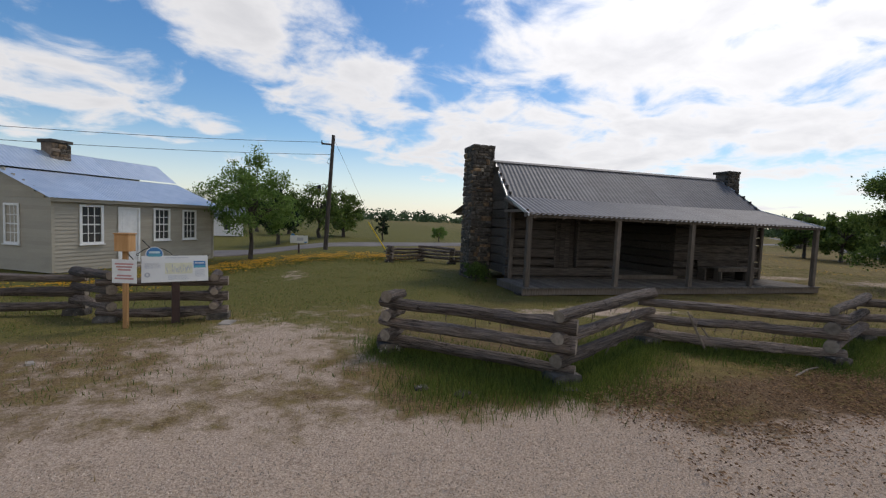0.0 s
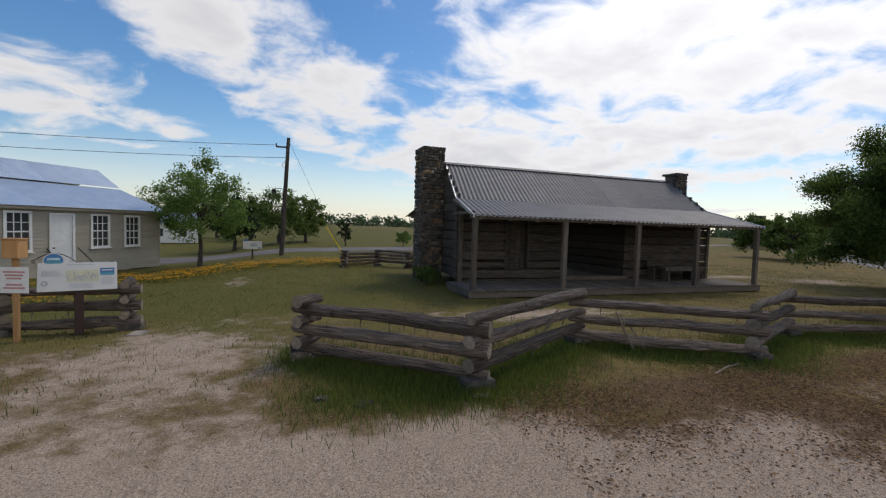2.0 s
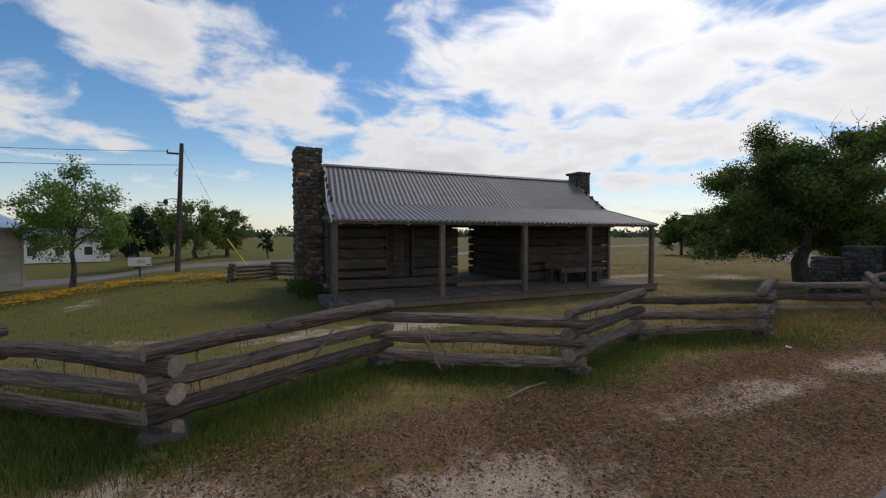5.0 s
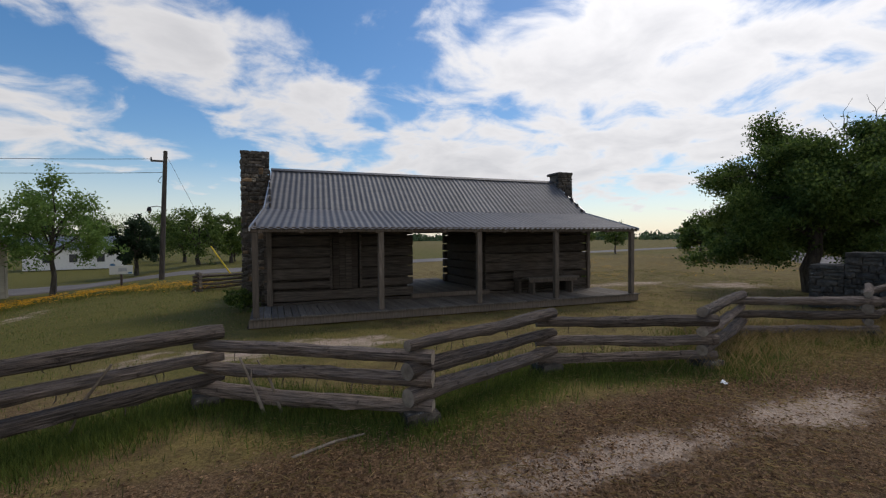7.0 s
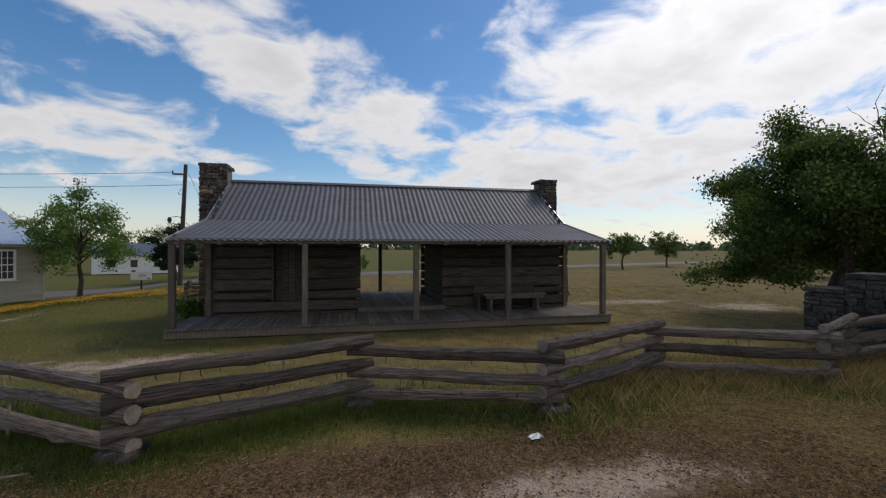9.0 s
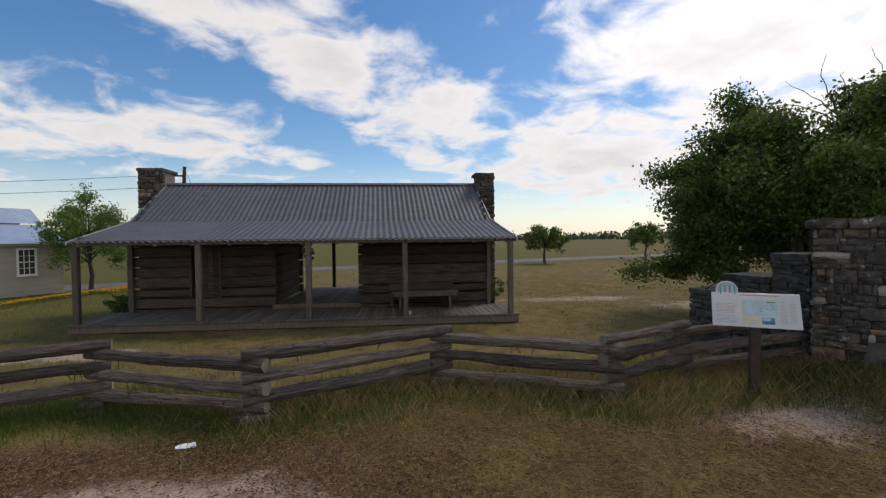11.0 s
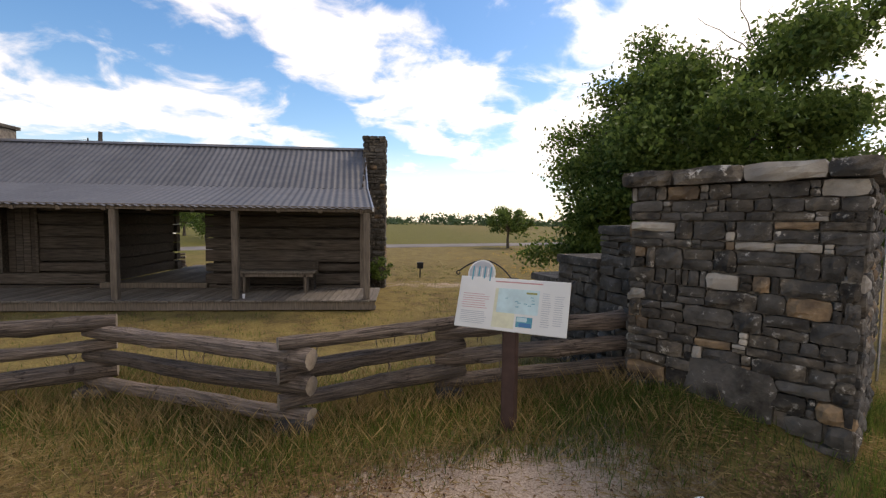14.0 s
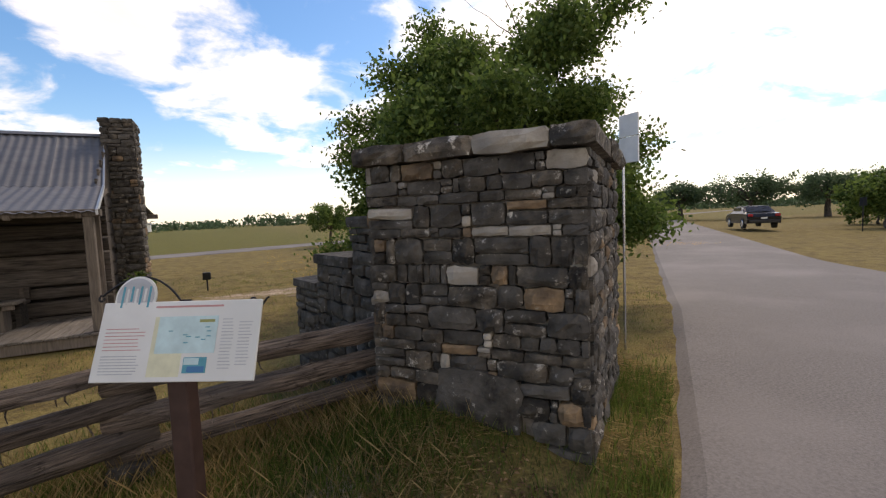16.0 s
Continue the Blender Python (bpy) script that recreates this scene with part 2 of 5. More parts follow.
M_ASPHALT = surface("worn_asphalt", (0.10, 0.088, 0.08), (0.19, 0.168, 0.154), 45.0, rough=0.8, bump=0.5, blotch=(0.225, 0.20, 0.186), blotch_scale=0.5, blotch_amount=0.6, dist=0.006, vary=0.0)
M_CARPAINT = plain("black_car_paint", (0.012, 0.013, 0.016), 0.2, 0.3, 0.6)
M_TYRE = plain("tyre_rubber", (0.015, 0.015, 0.015), 0.8)
M_CHROME = plain("bright_metal", (0.55, 0.56, 0.58), 0.25, 0.9)
M_TAIL = plain("red_lens", (0.35, 0.01, 0.01), 0.25)
M_SHADE_GLASS = plain("dark_car_glass", (0.02, 0.024, 0.028), 0.08, 0.0, 0.8)
M_PAPER = plain("white_paper", (0.75, 0.76, 0.78))


def glass_material():
    mt = bpy.data.materials.new("window_glass")
    mt.use_nodes = True
    b = mt.node_tree.nodes["Principled BSDF"]
    b.inputs["Base Color"].default_value = (0.05, 0.055, 0.06, 1)
    b.inputs["Roughness"].default_value, b.inputs["Specular IOR Level"].default_value = 0.05, 0.8
    return mt


M_GLASS = glass_material()

# ---- mesh helpers ----


def mesh_object(name, verts, faces, material, parent=None, smooth=False):
    me = bpy.data.meshes.new(name)
    me.from_pydata(verts, [], faces)
    me.materials.append(material)
    if smooth:
        me.polygons.foreach_set("use_smooth", [True] * len(me.polygons))
    me.update()
    ob = new(name, me)
    if parent:
        ob.parent = parent
    return ob


def part(name, bm, material, parent=None, label="", smooth=False):
    me = bpy.data.meshes.new(name)
    bm.to_mesh(me)
    bm.free()
    me.materials.append(material)
    if smooth:
        me.polygons.foreach_set("use_smooth", [True] * len(me.polygons))
    ob = new(name, me)
    if parent:
        ob.parent = parent
    if label:
        tagged(ob, label)
    return ob


def thing(name, m, label, category, group=""):
    ob = new(name)
    ob.empty_display_size = 0.2
    ob.matrix_basis = m
    return tagged(ob, label, category, group)


def box(lo, hi, bevel=0.0, m=None, bm=None):
    """A box from corner lo to corner hi, with bevelled edges."""
    own = bmesh.new()
    bmesh.ops.create_cube(own, size=1.0)
    for v in own.verts:
        v.co = Vector([lo[i] + (v.co[i] + 0.5) * (hi[i] - lo[i]) for i in range(3)])
    if bevel:
        bmesh.ops.bevel(own, geom=list(own.edges), offset=bevel, segments=1, affect="EDGES", clamp_overlap=True)
    if m:
        bmesh.ops.transform(own, matrix=m, verts=list(own.verts))
    if bm is None:
        return own
    tmp = bpy.data.meshes.new("tmp")
    own.to_mesh(tmp)
    own.free()
    bm.from_mesh(tmp)
    bpy.data.meshes.remove(tmp)
    return bm


def tube(points, radii, seg=8, bm=None, rough=0.0, rnd=None):
    """A closed tube along points, with a radius at each, and an uneven skin."""
    bm = bm or bmesh.new()
    rings = []
    n = len(points)
    for i, p in enumerate(points):
        p = Vector(p)
        d = (Vector(points[min(i + 1, n - 1)]) - Vector(points[max(i - 1, 0)])).normalized()
        a = d.cross(Vector((0, 0, 1)) if abs(d.z) < 0.9 else Vector((1, 0, 0))).normalized()
        b = d.cross(a)
        ring = []
        for k in range(seg):
            t = 2 * math.pi * k / seg
            r = radii[i] * (1 + (rnd.uniform(-rough, rough) if rnd else 0))
            ring.append(bm.verts.new(p + a * math.cos(t) * r + b * math.sin(t) * r))
        rings.append(ring)
    for i in range(n - 1):
        for k in range(seg):
            bm.faces.new((rings[i][k], rings[i][(k + 1) % seg], rings[i + 1][(k + 1) % seg], rings[i + 1][k]))
    bm.faces.new(rings[0])
    bm.faces.new(rings[-1][::-1])
    bmesh.ops.recalc_face_normals(bm, faces=list(bm.faces))
    return bm


def step(v, a, b):
    t = min(1.0, max(0.0, (v - a) / (b - a)))
    return t * t * (3 - 2 * t)


def ground_z(x, y):
    z = -0.10 * step(y, -4.5, -1.0) - 0.50 * step(-x, 13.5, 19.5) * step(y, -3.0, 5.0)
    return z + 0.30 * math.exp(-((x - 3.1) / 1.1) ** 2 - ((y + 5.5) / 0.85) ** 2)     # low bank at the foot of the gate block


FENCE = [(-14.1, -4.35), (-12.45, -5.75), (-10.3, -4.55), (-8.4, -5.8), (-6.4, -4.95), (-4.4, -5.6), (-2.3, -4.6), (-0.3, -5.4), (1.0, -4.8), (2.72, -4.9)]


@lru_cache(maxsize=None)
def fence_distance(x, y):
    return near_line(x, y, FENCE)


def near_line(x, y, pts):
    best = 1e9
    for (ax, ay), (bx, by) in zip(pts[:-1], pts[1:]):
        dx, dy = bx - ax, by - ay
        t = min(1, max(0, ((x - ax) * dx + (y - ay) * dy) / (dx * dx + dy * dy)))
        best = min(best, math.hypot(x - ax - t * dx, y - ay - t * dy))
    return best


def lane_edge(x):
    """The y at which the asphalt begins, at x, on the near lane."""
    return -8.5 + 0.7 * step(x, -9.5, -2.5) + 0.27 * max(0.0, min(x, 3.8)) + 0.76 * max(0.0, min(x, 8.0) - 3.8) + 0.84 * max(0.0, x - 8.0)


def blob(x, y, cx, cy, rx, ry):
    return math.exp(-((x - cx) / rx) ** 2 - ((y - cy) / ry) ** 2)


def zones(x, y):
    return zones_at(round(x * 5) / 5, round(y * 5) / 5) if abs(x) < 40 and abs(y) < 40 else zones_at(x, y)


@lru_cache(maxsize=None)
def zones_at(x, y):
    """Bare pale soil, leaf litter and dryness, greenness (part of it shade on the yard), at a place on the ground."""
    d = near_line(x, y, FENCE)
    n = noise.noise(Vector((x * 0.35, y * 0.35, 3.1)))
    front = step(-5.2 - y, 0.2, 1.8) if x > -14.5 else step(-2.6 - y, -0.4, 1.6)
    bare = 0.0
    bare = max(bare, step(-x, 10.2, 13.0) * step(y, -16.0, -11.0) * front * (0.46 + 0.54 * step(-y, 6.0, 7.6)))
    bare = max(bare, 0.62 * blob(x, y, -15.6, -4.4, 1.6, 2.6), 0.66 * blob(x, y, -9.8, -2.2, 3.4, 0.8), 0.42 * blob(x, y, -13.5, -1.8, 2.5, 1.2))
    bare = max(bare, 0.80 * blob(x, y, -7.3, -7.15, 2.0, 0.4), 0.72 * blob(x, y, -4.6, -7.1, 1.6, 0.4), 1.0 * blob(x, y, 1.35, -6.4, 1.5, 0.7), 0.8 * blob(x, y, -10.6, -7.5, 1.8, 0.5))
    bare = max(bare, 0.62 * blob(x, y, 3.0, 3.5, 4.0, 0.8), 0.6 * blob(x, y, 6.0, 1.5, 2.4, 1.5), 0.45 * blob(x, y, -15.6, 6.0, 0.4, 2.6))
    bare = max(bare, 0.85 * step(-x, 8.5, 11.0) * step(-y, 6.9, 7.7))
    bare += 0.30 * n
    litter = step(-y, 5.6, 6.4) * step(x, -13.0, -10.0) * (1 - 0.75 * step(x, -4.5, -1.5)) * (1 - step(x, 0.5, 3.0)) * 0.9 * step(y, -12.0, -9.0)
    litter = max(litter, 0.6 * step(-x, 8, 12) * step(-y, 1.5, 4.0), 0.25 * step(x, 1.0, 5.0) * step(y, -3.0, 0.0), 0.28)
    # second term: darker green put on the cabin yard for the shade there
    green = 0.75 * math.exp(-(d / 0.6) ** 2) + 0.38 * step(-x, 5.0, 9.0) * step(y, -4.6, -2.8) + 0.55 * step(-x, 10.0, 13.0) * step(y, -2.0, 2.0) + 0.6 * step(y, 20, 26) * (1 - step(x, 0, 25) * 0.45)
    green = max(green, 0.8 * blob(x, y, -13.1, -5.75, 1.1, 0.4), 0.95 * blob(x, y, 2.3, -5.6, 1.2, 0.7))
    return bare, litter, green + 0.12 * n


# ---- ground ----


def ground_material():
    mt = bpy.data.materials.new("meadow_ground")
    mt.use_nodes = True
    nt = mt.node_tree
    N, L = nt.nodes.new, nt.links.new
    bsdf = nt.nodes["Principled BSDF"]
    tc, at = N("ShaderNodeTexCoord"), N("ShaderNodeAttribute")
    at.attribute_name = "zones"
    sep = N("ShaderNodeSeparateColor")
    L(at.outputs["Color"], sep.inputs[0])

    def noi(scale, detail=6.0, rough=0.6):
        n = N("ShaderNodeTexNoise")
        n.inputs["Scale"].default_value, n.inputs["Detail"].default_value, n.inputs["Roughness"].default_value = scale, detail, rough
        L(tc.outputs["Object"], n.inputs["Vector"])
        return n.outputs["Fac"]

    def ramp(v, *stops):
        r = N("ShaderNodeValToRGB")
        while len(r.color_ramp.elements) < len(stops):
            r.color_ramp.elements.new(0.5)
        for e, (p, c) in zip(r.color_ramp.elements, stops):
            e.position, e.color = p, (*c, 1)
        L(v, r.inputs[0])
        return r.outputs[0]

    def mixed(f, a, b):
        n = N("ShaderNodeMix")
        n.data_type = "RGBA"
        L(f, n.inputs["Factor"])
        L(a, n.inputs["A"])
        L(b, n.inputs["B"])
        return n.outputs["Result"]

    def mask(zone, noise_out, amount, lo, hi):
        s = N("ShaderNodeMath")
        s.operation = "MULTIPLY_ADD"
        L(noise_out, s.inputs[0])
        s.inputs[1].default_value = amount
        L(zone, s.inputs[2])
        r = N("ShaderNodeMapRange")
        r.interpolation_type = "SMOOTHSTEP"
        r.inputs["From Min"].default_value, r.inputs["From Max"].default_value = lo, hi
        L(s.outputs[0], r.inputs["Value"])
        return r.outputs[0]

    fine, mid, wide, grit = noi(38.0, 5.0, 0.7), noi(4.5), noi(0.45, 8.0), noi(62.0, 5.0, 0.8)
    patchy = noi(2.4, 9.0, 0.68)
    green = ramp(fine, (0.3, (0.048, 0.048, 0.011)), (0.68, (0.185, 0.165, 0.038)))
    dry = ramp(fine, (0.3, (0.095, 0.070, 0.022)), (0.68, (0.30, 0.225, 0.078)))
    brown = ramp(noi(48.0, 6.0, 0.7), (0.34, (0.05, 0.029, 0.014)), (0.5, (0.145, 0.088, 0.045)), (0.66, (0.34, 0.225, 0.125)))
    soil = ramp(grit, (0.34, (0.16, 0.105, 0.068)), (0.47, (0.42, 0.312, 0.225)), (0.64, (0.62, 0.49, 0.375)))
    tuft = ramp(fine, (0.3, (0.052, 0.036, 0.013)), (0.68, (0.170, 0.118, 0.048)))
    dry = mixed(ramp(patchy, (0.44, (0, 0, 0)), (0.62, (0.9, 0.9, 0.9))), dry, tuft)
    col = mixed(mask(sep.outputs[1], mid, 0.8, 0.75, 1.25), dry, brown)
    col = mixed(mask(sep.outputs[2], wide, 0.9, 0.55, 1.05), col, green)
    m_soil = mask(sep.outputs[0], patchy, 1.5, 1.05, 1.45)
    col = mixed(m_soil, col, soil)
    L(col, bsdf.inputs["Base Color"])
    bsdf.inputs["Roughness"].default_value, bsdf.inputs["Specular IOR Level"].default_value = 0.95, 0.15
    b1, b2 = N("ShaderNodeBump"), N("ShaderNodeBump")
    b1.inputs["Strength"].default_value, b1.inputs["Distance"].default_value = 0.7, 0.03
    b2.inputs["Strength"].default_value, b2.inputs["Distance"].default_value = 0.8, 0.05
    L(fine, b1.inputs["Height"])
    L(mid, b2.inputs["Height"])
    L(b2.outputs[0], b1.inputs["Normal"])
    L(b1.outputs[0], bsdf.inputs["Normal"])
    return mt


def axis(lo, hi, fine, far):
    near = list(np.arange(lo, hi + 1e-6, fine))
    out, s, v = [], fine, hi
    while v < far:
        s *= 1.35
        v += s
        out.append(v)
    back, s, v = [], fine, lo
    while v > -far:
        s *= 1.35
        v -= s
        back.append(v)
    return back[::-1] + near + out


def build_ground():
    xs, ys = axis(-22.0, 9.0, 0.22, 1800), axis(-10.5, 6.0, 0.2, 1800)
    verts, cols = [], []
    for y in ys:
        for x in xs:
            near = 1.0 if abs(x) < 30 and abs(y) < 30 else 0.0
            z = ground_z(x, y) + near * (0.020 * noise.noise(Vector((x * 0.9, y * 0.9, 0))) + 0.010 * noise.noise(Vector((x * 3.1, y * 3.1, 7))))
            verts.append((x, y, z))
            b, l, g = zones(x, y)
            cols += [min(1.2, max(0, b)), min(1.2, max(0, l)), min(1.2, max(0, g)), 1.0]
    w = len(xs)
    faces = [(j * w + i, j * w + i + 1, (j + 1) * w + i + 1, (j + 1) * w + i) for j in range(len(ys) - 1) for i in range(w - 1)]
    ob = mesh_object("ground", verts, faces, ground_material(), smooth=True)
    a = ob.data.color_attributes.new("zones", "FLOAT_COLOR", "POINT")
    a.data.foreach_set("color", cols)
    tagged(ob, "dry grassy meadow with bare pale gravelly soil and leaf litter", "ground", kind="structure")


build_ground()


def strip(name, left, right, lift, material, label, category="road", n=90):
    """A road between two edge functions of a parameter from 0 to 1."""
    verts, faces = [], []
    for i in range(n + 1):
        t = i / n
        for k in range(7):
            f = (0, 0.025, 0.2, 0.5, 0.8, 0.975, 1)[k]
            p = Vector(left(t)).lerp(Vector(right(t)), f)
            wob = 0.10 * noise.noise(Vector((p.x * 1.3, f * 9, 2))) if k in (0, 6) else 0
            verts.append((p.x, p.y + wob, ground_z(p.x, p.y) + lift - (0.065 if k in (0, 6) else 0.012 if k in (1, 5) else 0)))
    for i in range(n):
        for k in range(6):
            a = i * 7 + k
            faces.append((a, a + 1, a + 8, a + 7))
    ob = mesh_object(name, verts, faces, material)
    return tagged(ob, label, category, kind="structure")


def lane_l(t):
    x = -16 + 180 * t ** 1.8
    return (x, lane_edge(x), 0) if x > -11 else (x, lane_edge(-11) - (-11 - x) * 0.6, 0)


def lane_r(t):
    x = -16 + 180 * t ** 1.8
    return (x + 1.2, lane_edge(x) - 5.6 + 0.9 * step(x, 8, 16), 0)


strip("road_near", lane_r, lane_l, 0.06, M_ASPHALT, "worn grey asphalt lane with ragged edges", n=420)
FAR_ROAD = [(-90, -4), (-40, 9.5), (-20, 16.0), (0, 23.5), (15, 29.5), (60, 46), (160, 82)]


def far_mid(t, off):
    s = t * (len(FAR_ROAD) - 1)
    i = min(int(s), len(FAR_ROAD) - 2)
    a, b = Vector((*FAR_ROAD[i], 0)), Vector((*FAR_ROAD[i + 1], 0))
    d = (b - a).normalized()
    return a.lerp(b, s - i) + Vector((-d.y, d.x, 0)) * off


strip("road_far", lambda t: far_mid(t, -1.7), lambda t: far_mid(t, 1.7), 0.05, M_ASPHALT, "grey paved country road across the meadow", n=60)


# ---- log cabin ----
PX = (-9.97, -7.38, -4.95, -2.72, -0.18)
DECK, WALL_Y, BACK_Y = 0.12, 1.6, 5.0
EAVE, BREAK, RIDGE = (-0.14, 1.93), (1.75, 2.45), (3.3, 3.62)


def roof_x(x, y):
    """The roof's ends draw in a little from the eaves towards the ridge."""
    s = max(0.0, 1 - abs(y - RIDGE[0]) / (RIDGE[0] - EAVE[0]))
    u = (x - PX[0]) / (PX[-1] - PX[0])
    return x + s * (0.45 - 0.90 * u)


def log_mesh(length, h, d, rnd):
    """A hewn log along x from 0, h high, d deep, with wavering faces and checked edges."""
    n = max(3, int(length / 0.45))
    bm = bmesh.new()
    rings = []
    ph = rnd.uniform(0, 9)
    for i in range(n + 1):
        x = length * i / n
        ring = []
        for cy, cz in ((-.5, -.38), (-.42, -.5), (.42, -.5), (.5, -.38), (.5, .38), (.42, .5), (-.42, .5), (-.5, .38)):
            j = 0.028 * noise.noise(Vector((x * 1.4, cy * 2 + ph, cz * 2)))
            ring.append(bm.verts.new((x, cy * d + j, cz * h + 0.8 * j)))
        rings.append(ring)
    for i in range(n):
        for k in range(8):
            bm.faces.new((rings[i][k], rings[i + 1][k], rings[i + 1][(k + 1) % 8], rings[i][(k + 1) % 8]))
    bm.faces.new(rings[0][::-1])
    bm.faces.new(rings[-1])
    bmesh.ops.recalc_face_normals(bm, faces=list(bm.faces))
    return bm


def stone_block(w, h, d, rnd, rough=0.12):
    """A roughly squared stone, w along x, h along z, d deep along y, with a pillowed face towards -y, from the origin's corner."""
    bm = bmesh.new()
    nx, nz = 4, 3
    grid = []
    for j in range(nz + 1):
        row = []
        for i in range(nx + 1):
            u, v = i / nx, j / nz
            edge = min(u, 1 - u, v, 1 - v)
            corner = (u in (0, 1)) and (v in (0, 1))
            x = w * u + (rnd.uniform(-1, 1) * 0.07 * min(w, h) if not corner else (rnd.uniform(0.02, 0.09) * min(w, h) * (1 if u == 0 else -1)))
            z = h * v + (rnd.uniform(-1, 1) * 0.06 * h if not corner else (rnd.uniform(0.02, 0.09) * min(w, h) * (1 if v == 0 else -1)))
            y = -rnd.uniform(0.2, 1.0) * rough * min(w, h, 0.22) * (1.3 if edge > 0 else -0.25)
            row.append(bm.verts.new((x, y, z)))
        grid.append(row)
    for j in range(nz):
        for i in range(nx):
            bm.faces.new((grid[j][i], grid[j][i + 1], grid[j + 1][i + 1], grid[j + 1][i]))
    rim = grid[0] + [r[-1] for r in grid[1:]] + grid[-1][-2::-1] + [r[0] for r in grid[-2:0:-1]]
    back = [bm.verts.new((v.co.x, d, v.co.z)) for v in rim]
    for k in range(len(rim)):
        k2 = (k + 1) % len(rim)
        bm.faces.new((rim[k], back[k], back[k2], rim[k2]))
    return bm


def stone_face(parent, m, width, height, rnd, courses=(0.09, 0.2), widths=(0.16, 0.5), depth=0.1, name="stone", materials=None, top=None, gap=0.012, skip=()):
    """Random-coursed stones over a face that lies in x (0..width) and z (0..height) of m."""
    materials = materials or ([M_STONE] * 5 + [M_STONE_DARK] * 4 + [M_STONE_PALE] * 2 + [M_STONE_TAN])
    z = 0.0
    while z < height - 0.03:
        h = rnd.uniform(*courses)
        if height - z - h < courses[0] * 0.6:
            h = height - z
        x = 0.0
        while x < width - 0.02:
            w = rnd.uniform(*widths) * (1.0 if rnd.random() < 0.75 else 0.45)
            if width - x - w < widths[0] * 0.6:
                w = width - x
            mid = (x + w / 2, z + h / 2)
            if not any(a < mid[0] < c and b < mid[1] < e for a, b, c, e in skip):
                cell = rnd.random()
                cuts = ((0, 1.0, 1.0, 0.0),)
                if h > 0.13 and cell < 0.28:
                    c = rnd.uniform(0.38, 0.62)
                    cuts = ((0, c, 1.0, 0.0), (c, 1 - c, 1.0, 0.0))
                elif w > 0.26 and cell < 0.5:
                    c = rnd.uniform(0.72, 0.84)
                    cuts = ((0, 1.0, c, 0.0), (0, 0.5, 1 - c, c), (0.5, 0.5, 1 - c, c))
                for q in cuts:
                    bm = stone_block(max(0.04, w * q[2] - gap), max(0.03, h * q[1] - gap), depth, rnd, rnd.uniform(0.08, 0.22))
                    bmesh.ops.transform(bm, matrix=m @ Matrix.Translation((x + w * q[3] + gap / 2, -rnd.uniform(0, 0.022), z + h * q[0] + gap / 2)) @ Matrix.Rotation(rnd.uniform(-0.035, 0.035), 4, 'Y'), verts=list(bm.verts))
                    part(name, bm, M_STONE_PALE if q[2] < 0.3 and rnd.random() < 0.35 else rnd.choice(materials), parent)
            x += w
        z += h


def corrugated(x0, x1, a, b, rows, period=0.15, amp=0.011, thick=0.004):
    """A ribbed sheet between y-z points a and b, with waves across x."""
    n = int((x1 - x0) / period * 6)
    verts, faces = [], []
    d = Vector((0, b[0] - a[0], b[1] - a[1])).normalized()
    up = Vector((0, -d.z, d.y))
    for j in range(rows + 1):
        for i in range(n + 1):
            x = x0 + (x1 - x0) * i / n
            c = math.cos(2 * math.pi * x / period)
            h = amp * (abs(c) ** 0.6) * (1 if c > 0 else -1)
            p = Vector((x, a[0] + (b[0] - a[0]) * j / rows, a[1] + (b[1] - a[1]) * j / rows)) + up * (h + 0.006 * noise.noise(Vector((x * 1.2, j * 0.7, a[1]))))
            verts.append(p)
    w = n + 1
    faces = [(j * w + i, j * w + i + 1, (j + 1) * w + i + 1, (j + 1) * w + i) for j in range(rows) for i in range(n)]
    return verts, faces


